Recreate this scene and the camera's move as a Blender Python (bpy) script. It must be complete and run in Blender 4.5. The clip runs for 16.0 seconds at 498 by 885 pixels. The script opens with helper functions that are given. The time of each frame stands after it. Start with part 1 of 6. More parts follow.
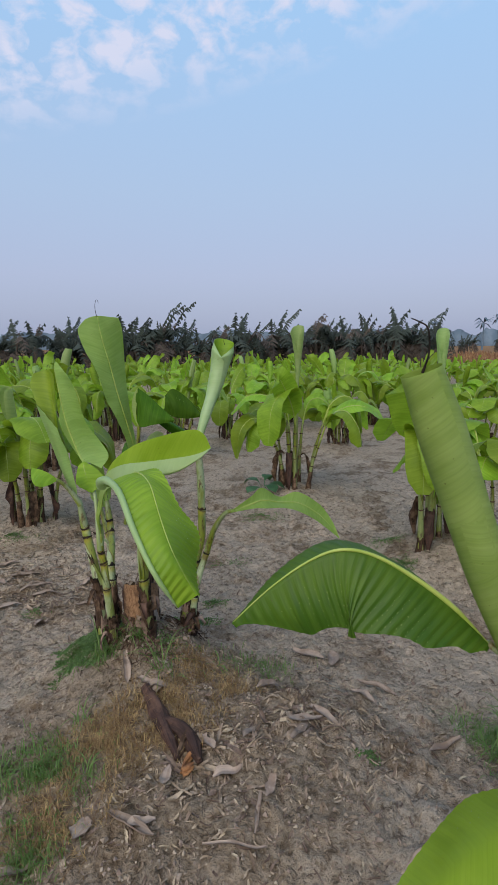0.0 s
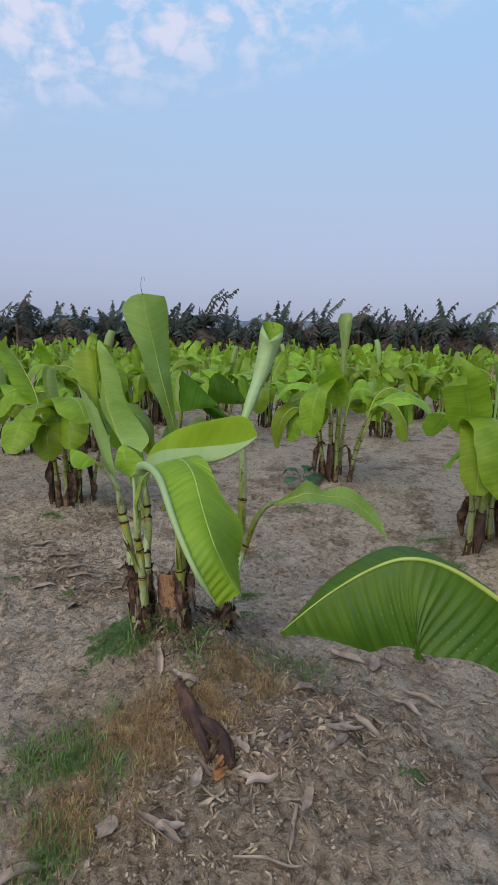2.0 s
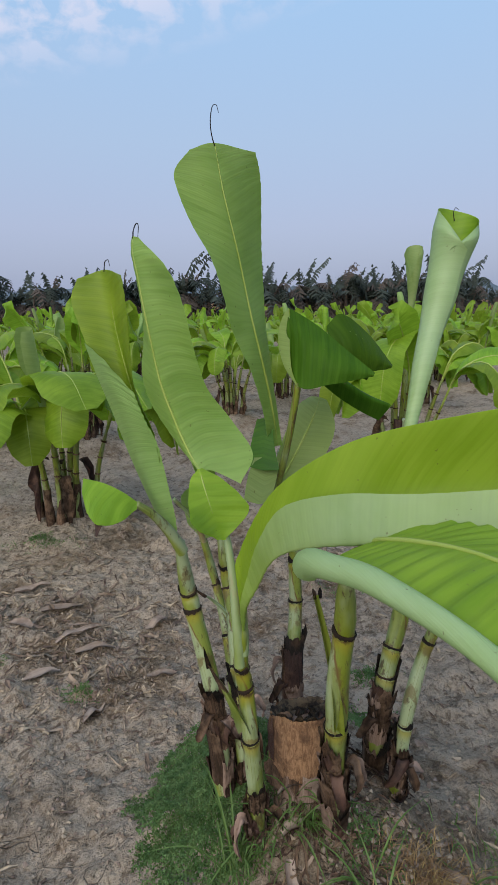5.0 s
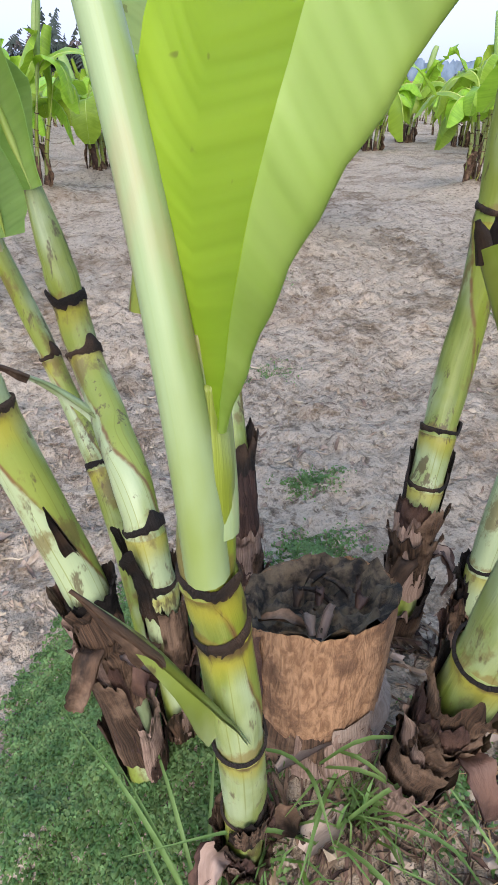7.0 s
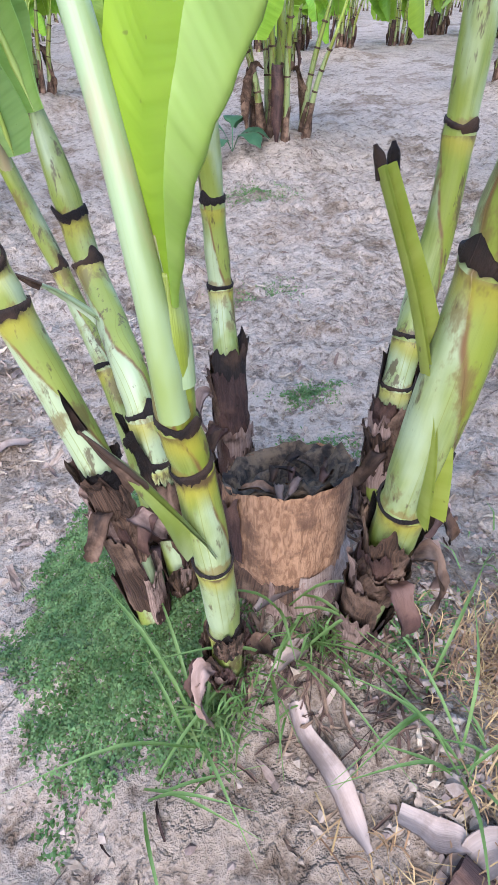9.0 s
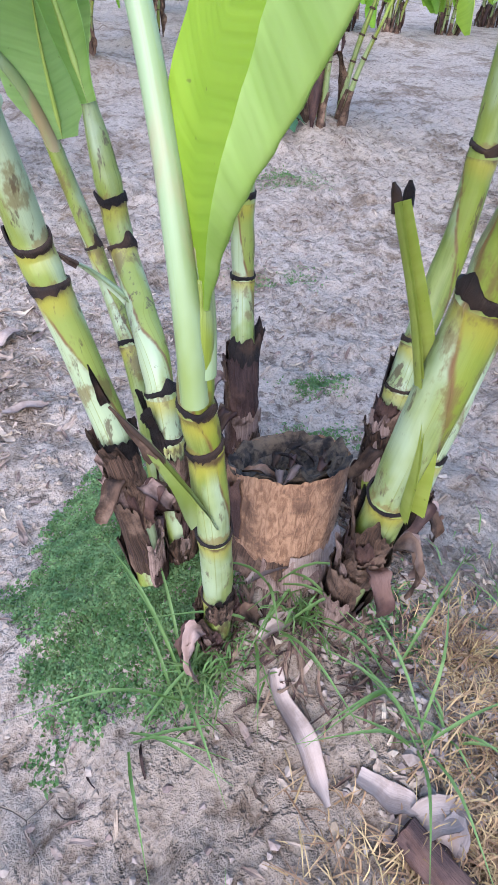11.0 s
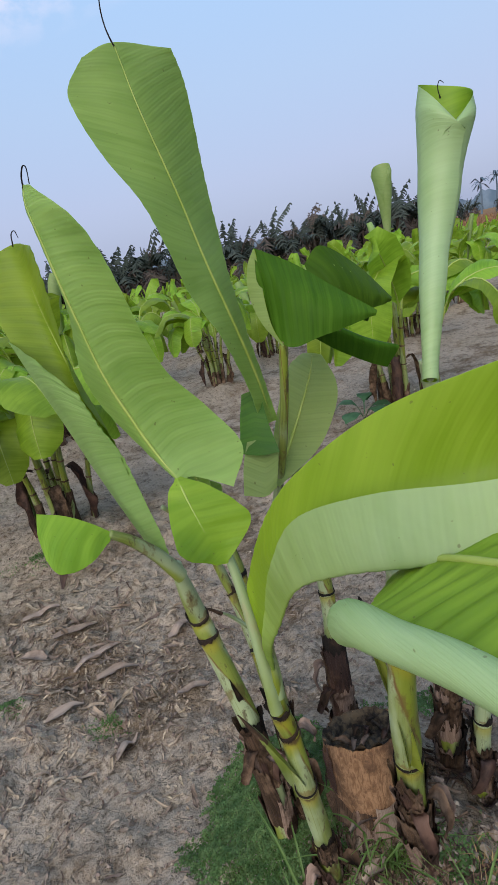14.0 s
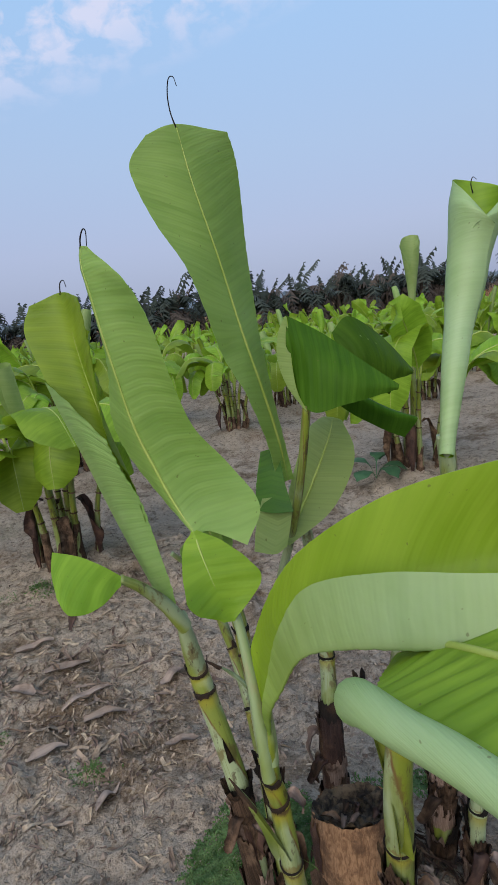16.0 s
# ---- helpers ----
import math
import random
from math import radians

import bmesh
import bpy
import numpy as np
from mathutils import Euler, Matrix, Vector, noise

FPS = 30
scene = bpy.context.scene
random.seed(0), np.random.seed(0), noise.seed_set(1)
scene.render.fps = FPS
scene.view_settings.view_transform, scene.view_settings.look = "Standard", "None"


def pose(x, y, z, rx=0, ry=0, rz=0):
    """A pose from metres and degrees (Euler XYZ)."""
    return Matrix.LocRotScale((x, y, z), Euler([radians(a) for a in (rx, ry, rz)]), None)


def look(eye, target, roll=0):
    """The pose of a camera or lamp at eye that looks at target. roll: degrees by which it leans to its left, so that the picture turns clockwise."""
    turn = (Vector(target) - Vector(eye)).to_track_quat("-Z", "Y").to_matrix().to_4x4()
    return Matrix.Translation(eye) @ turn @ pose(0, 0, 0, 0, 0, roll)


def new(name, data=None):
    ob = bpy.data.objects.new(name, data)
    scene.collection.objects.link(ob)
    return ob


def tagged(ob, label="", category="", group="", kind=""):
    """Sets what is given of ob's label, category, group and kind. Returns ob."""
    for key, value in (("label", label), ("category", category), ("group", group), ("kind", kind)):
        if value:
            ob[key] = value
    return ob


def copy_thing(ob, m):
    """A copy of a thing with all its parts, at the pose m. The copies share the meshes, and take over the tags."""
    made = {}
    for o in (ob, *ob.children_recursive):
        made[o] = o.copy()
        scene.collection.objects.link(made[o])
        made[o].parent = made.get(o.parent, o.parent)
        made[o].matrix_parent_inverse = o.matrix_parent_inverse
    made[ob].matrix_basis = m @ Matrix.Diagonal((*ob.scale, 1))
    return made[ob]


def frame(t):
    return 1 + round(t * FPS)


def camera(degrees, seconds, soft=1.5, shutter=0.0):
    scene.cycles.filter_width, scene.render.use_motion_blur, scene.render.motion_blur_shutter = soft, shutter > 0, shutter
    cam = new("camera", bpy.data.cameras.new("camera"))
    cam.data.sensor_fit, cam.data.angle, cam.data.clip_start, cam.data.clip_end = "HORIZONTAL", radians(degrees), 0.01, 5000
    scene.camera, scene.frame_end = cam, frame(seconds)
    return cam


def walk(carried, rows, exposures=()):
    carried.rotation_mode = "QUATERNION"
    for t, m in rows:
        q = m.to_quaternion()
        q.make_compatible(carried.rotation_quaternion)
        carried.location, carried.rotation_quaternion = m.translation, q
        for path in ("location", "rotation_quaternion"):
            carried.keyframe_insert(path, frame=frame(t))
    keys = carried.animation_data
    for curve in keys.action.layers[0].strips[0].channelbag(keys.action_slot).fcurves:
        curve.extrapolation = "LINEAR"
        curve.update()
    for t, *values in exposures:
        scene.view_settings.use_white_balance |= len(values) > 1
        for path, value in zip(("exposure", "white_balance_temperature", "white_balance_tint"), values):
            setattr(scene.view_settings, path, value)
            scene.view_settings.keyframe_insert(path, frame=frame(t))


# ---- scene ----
cam = camera(49.87, 16.0)
PATH = [
    (0, (0.0544, 0.0497, 1.5715), (0.0261, 2.0169, 1.2119), -0.56),
    (0.5, (0.0714, 0.0450, 1.5616), (0.1347, 2.0071, 1.1794), -0.68),
    (1, (0.0742, 0.0666, 1.5584), (0.0694, 2.0260, 1.1574), -0.13),
    (1.5, (0.0734, 0.1132, 1.5572), (-0.0835, 2.0567, 1.1120), 1.99),
    (2, (0.0083, 0.1695, 1.5481), (-0.1536, 2.1222, 1.1469), 1.16),
    (2.5, (-0.1531, 0.2478, 1.5386), (-0.2593, 2.2107, 1.1701), -1.21),
    (3, (-0.2548, 0.3580, 1.5020), (-0.5213, 2.2973, 1.0921), -0.04),
    (3.2, (-0.2587, 0.4472, 1.4770), (-0.6244, 2.3739, 1.0843), -2.49),
    (5.3, (-0.5577, 1.4317, 1.3541), (-0.5789, 3.3444, 0.7700), -2.09),
    (5.5, (-0.5568, 1.5099, 1.3096), (-0.5321, 3.3772, 0.5938), -2.95),
    (6, (-0.6116, 1.7344, 1.1605), (-0.4430, 3.4361, 0.1234), 0.07),
    (6.5, (-0.6415, 1.9369, 0.9768), (-0.2727, 3.5340, -0.1692), 1.97),
    (7, (-0.6385, 2.0095, 0.9133), (-0.1808, 3.5959, -0.2152), 0.55),
    (7.5, (-0.6240, 2.0278, 0.8694), (-0.1305, 3.5460, -0.3354), 1.66),
    (8, (-0.6153, 1.9756, 0.8452), (-0.1583, 3.3399, -0.5439), -0.16),
    (8.5, (-0.6082, 1.9342, 0.9089), (-0.1510, 3.3411, -0.4370), -0.20),
    (8.7, (-0.6165, 1.9089, 0.9438), (-0.2405, 3.3445, -0.3969), -1.95),
    (10.8, (-0.6438, 1.9055, 0.9224), (-0.2832, 3.2821, -0.4830), 4.53),
    (11, (-0.6374, 1.8762, 0.9798), (-0.3075, 3.2703, -0.4157), 4.50),
    (11.5, (-0.6186, 1.7765, 1.1468), (-0.4432, 3.3304, -0.1000), -3.21),
    (12, (-0.5782, 1.6723, 1.2437), (-0.4661, 3.3312, 0.1322), -7.36),
    (12.5, (-0.5544, 1.6081, 1.3076), (-0.5163, 3.4034, 0.4271), -10.21),
    (13, (-0.5397, 1.5731, 1.3296), (-0.5395, 3.4115, 0.5419), -11.84),
    (13.5, (-0.5328, 1.5584, 1.3404), (-0.5709, 3.4248, 0.6228), -12.87),
    (14, (-0.5318, 1.5513, 1.3647), (-0.6367, 3.4411, 0.7186), -11.98),
    (14.5, (-0.5302, 1.5407, 1.3814), (-0.7210, 3.4515, 0.8225), -14.20),
    (15, (-0.5421, 1.5333, 1.3893), (-0.7854, 3.4527, 0.8825), -12.78),
    (15.5, (-0.5371, 1.5342, 1.3901), (-0.7352, 3.4590, 0.8843), -11.61),
    (16, (-0.5421, 1.5334, 1.3967), (-0.6596, 3.4706, 0.9135), -6.69),
]
walk(cam, [(t, look(eye, target, roll)) for t, eye, target, roll in PATH],
     [(0.0, 0.0, 6500, 12), (3.2, 0.0, 6500, 12), (5.3, 0.0, 6450, 11), (6.0, 0.38, 6400, 13), (6.5, 0.84, 6400, 15), (7.0, 1.15, 6250, 17), (8.0, 1.40, 5900, 24), (8.7, 1.44, 5650, 23),
      (10.8, 1.40, 5400, 24), (11.0, 1.40, 5400, 24), (11.5, 1.17, 5400, 31), (12.0, 0.92, 5700, 29), (12.5, 0.68, 5900, 25), (13.0, 0.44, 6100, 21), (14.0, 0.17, 6400, 13), (15.0, 0.04, 6400, 13), (16.0, 0.0, 6350, 13)])

# ---- world and sun ----
world = bpy.data.worlds.new("sky")
scene.world = world
world.use_nodes = True
wn, wl = world.node_tree.nodes, world.node_tree.links
wn.clear()
SUN_UP, SUN_TURN = radians(36), radians(200)
sky = wn.new("ShaderNodeTexSky")
sky.sky_type = "NISHITA"
sky.sun_disc = False
sky.sun_elevation, sky.sun_rotation = SUN_UP, SUN_TURN
sky.air_density, sky.dust_density, sky.ozone_density = 1.3, 2.5, 2.0
wmul = wn.new("ShaderNodeMix")
wmul.data_type, wmul.blend_type = "RGBA", "MULTIPLY"
wmul.inputs["Factor"].default_value = 1.0
wmul.inputs["B"].default_value = (0.13, 0.13, 0.13, 1)
wl.new(sky.outputs["Color"], wmul.inputs["A"])
wcoord = wn.new("ShaderNodeTexCoord")
wsep = wn.new("ShaderNodeSeparateXYZ")
wl.new(wcoord.outputs["Generated"], wsep.inputs[0])
# pale haze that thickens towards the horizon
wramp = wn.new("ShaderNodeValToRGB")
el = wramp.color_ramp.elements
el[0].position, el[0].color = 0.0, (0.36, 0.42, 0.60, 1)
el[1].position, el[1].color = 0.75, (0.28, 0.55, 0.95, 1)
for p, c in ((0.12, (0.44, 0.51, 0.72, 1)), (0.25, (0.44, 0.58, 0.80, 1)), (0.48, (0.40, 0.65, 0.96, 1))):
    e = el.new(p)
    e.color = c
wl.new(wsep.outputs["Z"], wramp.inputs[0])
whaze = wn.new("ShaderNodeMix")
whaze.data_type = "RGBA"
whaze.inputs["Factor"].default_value = 0.85
wl.new(wmul.outputs["Result"], whaze.inputs["A"])
wl.new(wramp.outputs["Color"], whaze.inputs["B"])
# thin broken cloud, denser towards the north-west
wmap = wn.new("ShaderNodeMapping")
wmap.inputs["Scale"].default_value = (19.0, 19.0, 30.0)
wl.new(wcoord.outputs["Generated"], wmap.inputs[0])
wno = wn.new("ShaderNodeTexNoise")
wno.inputs["Scale"].default_value, wno.inputs["Detail"].default_value, wno.inputs["Roughness"].default_value = 1.1, 7.0, 0.55
wno.inputs["Distortion"].default_value = 0.3
wl.new(wmap.outputs[0], wno.inputs["Vector"])
wcr = wn.new("ShaderNodeMapRange")
wcr.inputs["From Min"].default_value, wcr.inputs["From Max"].default_value = 0.44, 0.62
wl.new(wno.outputs["Fac"], wcr.inputs["Value"])
wmask = wn.new("ShaderNodeMapRange")
wmask.inputs["From Min"].default_value, wmask.inputs["From Max"].default_value = 0.385, 0.465
wmx = wn.new("ShaderNodeMath")
wmx.operation = "MULTIPLY_ADD"
wmx.inputs[1].default_value = -0.22
wl.new(wsep.outputs["X"], wmx.inputs[0])
wl.new(wsep.outputs["Z"], wmx.inputs[2])
wl.new(wmx.outputs[0], wmask.inputs["Value"])
wm1 = wn.new("ShaderNodeMath")
wm1.operation = "MULTIPLY"
wl.new(wcr.outputs[0], wm1.inputs[0])
wl.new(wmask.outputs[0], wm1.inputs[1])
wcl = wn.new("ShaderNodeMix")
wcl.data_type = "RGBA"
wcl.inputs["B"].default_value = (0.66, 0.71, 0.88, 1)
wl.new(wm1.outputs[0], wcl.inputs["Factor"])
wl.new(whaze.outputs["Result"], wcl.inputs["A"])
wbg = wn.new("ShaderNodeBackground")
wbg.inputs["Strength"].default_value = 1.0
wl.new(wcl.outputs["Result"], wbg.inputs["Color"])
wout = wn.new("ShaderNodeOutputWorld")
wl.new(wbg.outputs[0], wout.inputs[0])

sun_data = bpy.data.lights.new("sun", "SUN")
sun_data.energy, sun_data.angle, sun_data.color = 3.1, radians(65), (1.0, 0.90, 0.76)
sun = new("sun", sun_data)
sun.matrix_world = look((0, 0, 0), (-math.sin(SUN_TURN) * math.cos(SUN_UP), -math.cos(SUN_TURN) * math.cos(SUN_UP), -math.sin(SUN_UP)))

# ---- materials ----


class Mat:
    """A node material with short ways to add nodes."""

    def __init__(self, name, rough=0.6, spec=0.4):
        self.m = bpy.data.materials.new(name)
        self.m.use_nodes = True
        self.n, self.l = self.m.node_tree.nodes, self.m.node_tree.links
        self.b = self.n["Principled BSDF"]
        self.b.inputs["Roughness"].default_value = rough
        self.b.inputs["Specular IOR Level"].default_value = spec
        self.out = self.n["Material Output"]

    def put(self, socket, value):
        if isinstance(value, bpy.types.NodeSocket):
            self.l.new(value, socket)
        else:
            socket.default_value = (*value, 1) if isinstance(value, tuple) and len(value) == 3 and socket.type == "RGBA" else value

    def coord(self, which="Object", scale=(1, 1, 1)):
        c = self.n.new("ShaderNodeTexCoord")
        mp = self.n.new("ShaderNodeMapping")
        mp.inputs["Scale"].default_value = scale
        self.l.new(c.outputs[which], mp.inputs[0])
        return mp.outputs[0]

    def noise(self, scale, detail=4.0, rough=0.55, vec=None, dist=0.0):
        t = self.n.new("ShaderNodeTexNoise")
        t.inputs["Scale"].default_value, t.inputs["Detail"].default_value = scale, detail
        t.inputs["Roughness"].default_value, t.inputs["Distortion"].default_value = rough, dist
        self.l.new(vec if vec else self.coord(), t.inputs["Vector"])
        return t.outputs["Fac"]

    def voronoi(self, scale, feature="F1", vec=None):
        t = self.n.new("ShaderNodeTexVoronoi")
        t.feature = feature
        t.inputs["Scale"].default_value = scale
        self.l.new(vec if vec else self.coord(), t.inputs["Vector"])
        return t.outputs["Distance"]

    def math(self, op, a, b=0.0, c=0.0):
        t = self.n.new("ShaderNodeMath")
        t.operation = op
        for k, v in enumerate((a, b, c)):
            self.put(t.inputs[k], v)
        return t.outputs[0]

    def ramp(self, value, lo, hi, a=0.0, b=1.0):
        t = self.n.new("ShaderNodeMapRange")
        t.interpolation_type = "SMOOTHSTEP"
        self.put(t.inputs["Value"], value)
        for k, v in (("From Min", lo), ("From Max", hi), ("To Min", a), ("To Max", b)):
            t.inputs[k].default_value = v
        return t.outputs[0]

    def mix(self, fac, a, b, blend="MIX"):
        t = self.n.new("ShaderNodeMix")
        t.data_type, t.blend_type = "RGBA", blend
        self.put(t.inputs["Factor"], fac)
        self.put(t.inputs["A"], a)
        self.put(t.inputs["B"], b)
        return t.outputs["Result"]

    def rand(self):
        return self.n.new("ShaderNodeObjectInfo").outputs["Random"]

    def island(self):
        return self.n.new("ShaderNodeNewGeometry").outputs["Random Per Island"]

    def hsv(self, colour, hue=0.5, sat=1.0, val=1.0):
        t = self.n.new("ShaderNodeHueSaturation")
        self.put(t.inputs["Hue"], hue)
        self.put(t.inputs["Saturation"], sat)
        self.put(t.inputs["Value"], val)
        self.put(t.inputs["Color"], colour)
        return t.outputs[0]

    def colour(self, c):
        self.put(self.b.inputs["Base Color"], c)

    def bump(self, height, distance=0.01, strength=1.0):
        t = self.n.new("ShaderNodeBump")
        t.inputs["Distance"].default_value, t.inputs["Strength"].default_value = distance, strength
        self.put(t.inputs["Height"], height)
        self.l.new(t.outputs[0], self.b.inputs["Normal"])
        return t.outputs[0]

    def thin(self, c, amount, normal=None):
        """Lets part of the light through, as a leaf does."""
        t = self.n.new("ShaderNodeBsdfTranslucent")
        self.put(t.inputs["Color"], c)
        if normal:
            self.l.new(normal, t.inputs["Normal"])
        x = self.n.new("ShaderNodeMixShader")
        x.inputs[0].default_value = amount
        self.l.new(self.b.outputs[0], x.inputs[1])
        self.l.new(t.outputs[0], x.inputs[2])
        self.l.new(x.outputs[0], self.out.inputs[0])


def leaf_material(name, dark, light, through_c, amount=0.42, rough=0.42, vein=0.5, per_object=0.14, bloom=0.0, spec=None, sheen_from=None):
    """Banana blade: side veins run off the midrib, with broad pleats, soft patches and a yellower margin."""
    m = Mat(name, rough, spec if spec is not None else 0.28)
    uv = m.n.new("ShaderNodeUVMap")
    uv.uv_map = "blade"
    sep = m.n.new("ShaderNodeSeparateXYZ")
    m.l.new(uv.outputs[0], sep.inputs[0])
    u, v = sep.outputs[0], sep.outputs[1]
    slant = m.math("SUBTRACT", u, m.math("MULTIPLY", m.math("ABSOLUTE", v), 0.35))
    slant = m.math("ADD", slant, m.math("MULTIPLY", m.noise(9.0, 2.0), 0.010))
    fine = m.math("SINE", m.math("MULTIPLY", slant, 2 * math.pi / 0.0055))
    wide = m.math("SINE", m.math("MULTIPLY", slant, 2 * math.pi / 0.0125))
    patch = m.noise(7.0, 3.0)
    comb = m.n.new("ShaderNodeCombineXYZ")
    m.l.new(m.math("MULTIPLY", slant, 55.0), comb.inputs[0])
    m.l.new(m.math("MULTIPLY", v, 6.0), comb.inputs[1])
    streak = m.noise(1.0, 3.0, vec=comb.outputs[0])
    tone = m.math("ADD", m.math("MULTIPLY", streak, 0.55), m.math("MULTIPLY", patch, 0.55))
    c = m.mix(m.ramp(tone, 0.35, 0.75), dark, light)
    c = m.mix(m.ramp(fine, 0.2, 1.0, 0.0, 0.03 * vein), c, tuple(min(1, x * 1.9) for x in light))
    c = m.mix(m.ramp(wide, 0.0, -1.0, 0.0, 0.16 * vein), c, tuple(x * 0.55 for x in dark))
    if bloom:
        bloom_sheen = m.ramp(m.noise(4.0, 4.0), 0.3, 0.8, bloom * 0.4, bloom)
        if sheen_from:
            # the painted pale sky sheen only sets in above the foot
            bloom_sheen = m.math("MULTIPLY", bloom_sheen, m.ramp(m.math("ADD", u, m.math("MULTIPLY", patch, 0.10)), *sheen_from))
        c = m.mix(bloom_sheen, c, (0.50, 0.66, 0.44))
    spots = m.ramp(m.noise(140.0, 1.0), 0.74, 0.80, 0.0, 0.6)
    c = m.mix(spots, c, (0.10, 0.08, 0.03))
    r = m.rand()
    c = m.hsv(c, m.math("ADD", 0.5, m.math("MULTIPLY", m.math("SUBTRACT", r, 0.5), 0.03)), 1.0,
              m.math("ADD", 1.0 - per_object, m.math("MULTIPLY", r, 2 * per_object)))
    m.colour(c)
    h = m.math("ADD", m.math("MULTIPLY", fine, 0.10), m.math("ADD", m.math("MULTIPLY", wide, 0.13), m.math("MULTIPLY", streak, 1.4)))
    nrm = m.bump(h, 0.0012, 0.40 * vein + 0.1)
    m.put(m.b.inputs["Roughness"], m.ramp(streak, 0.3, 0.7, rough - 0.06, rough + 0.12))
    m.thin(m.mix(0.35, c, through_c), amount, nrm)
    return m.m


leaf_top = leaf_material("banana_leaf_upper", (0.165, 0.310, 0.020), (0.285, 0.450, 0.040), (0.46, 0.60, 0.02))
# lighter, yellower copy of leaf_top: sunlight through the blade put into the colour
leaf_bright = leaf_material("sunlit_banana_leaf", (0.212, 0.372, 0.022), (0.278, 0.446, 0.034), (0.50, 0.65, 0.02), amount=0.45, vein=0.5, per_object=0.04)
leaf_under = leaf_material("banana_leaf_under", (0.23, 0.37, 0.070), (0.33, 0.47, 0.125), (0.46, 0.60, 0.06), amount=0.5, rough=0.5, bloom=0.25, vein=0.9)
leaf_wax = leaf_material("waxy_leaf_under", (0.26, 0.43, 0.11), (0.36, 0.53, 0.19), (0.46, 0.62, 0.08), amount=0.40, rough=0.42, bloom=0.50, vein=0.6, spec=0.6)
# wax bloom raised so that its pale colour also paints the sky's sheen
leaf_arch = leaf_material("sky_sheen_arching_leaf_under", (0.235, 0.400, 0.060), (0.330, 0.500, 0.120), (0.50, 0.66, 0.05), amount=0.45, rough=0.42, bloom=0.60, vein=0.5, spec=0.5, sheen_from=(0.20, 0.42))
leaf_young = leaf_material("young_leaf", (0.190, 0.285, 0.048), (0.275, 0.380, 0.085), (0.44, 0.54, 0.05), rough=0.45, vein=0.5)
leaf_tall = leaf_material("tall_leaf", (0.205, 0.325, 0.042), (0.325, 0.455, 0.100), (0.54, 0.66, 0.06), amount=0.50, rough=0.45, vein=0.8, bloom=0.16, per_object=0.04)
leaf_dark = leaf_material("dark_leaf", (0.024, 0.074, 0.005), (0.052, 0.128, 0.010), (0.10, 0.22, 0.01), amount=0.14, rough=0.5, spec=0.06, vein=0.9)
leaf_field = leaf_material("field_leaf", (0.120, 0.235, 0.014), (0.245, 0.390, 0.034), (0.46, 0.58, 0.02), per_object=0.34)
leaf_field_pale = leaf_material("field_leaf_pale", (0.20, 0.32, 0.06), (0.30, 0.42, 0.12), (0.32, 0.46, 0.04), bloom=0.3, per_object=0.2)
leaf_mid = leaf_material("deep_green_leaf", (0.040, 0.130, 0.012), (0.095, 0.215, 0.020), (0.22, 0.40, 0.02), vein=0.9)
# dull green with the haze before the tree belt painted in as blue-grey
leaf_far = leaf_material("haze_greyed_torn_leaf", (0.022, 0.032, 0.028), (0.058, 0.072, 0.060), (0.06, 0.09, 0.04), amount=0.15, rough=0.6, per_object=0.4, spec=0.12)


def midrib_material():
    m = Mat("midrib", 0.45, 0.4)
    c = m.mix(m.ramp(m.noise(14.0), 0.3, 0.7), (0.22, 0.30, 0.045), (0.30, 0.37, 0.08))
    m.colour(c)
    m.bump(m.noise(120.0, 2.0), 0.001, 0.3)
    return m.m


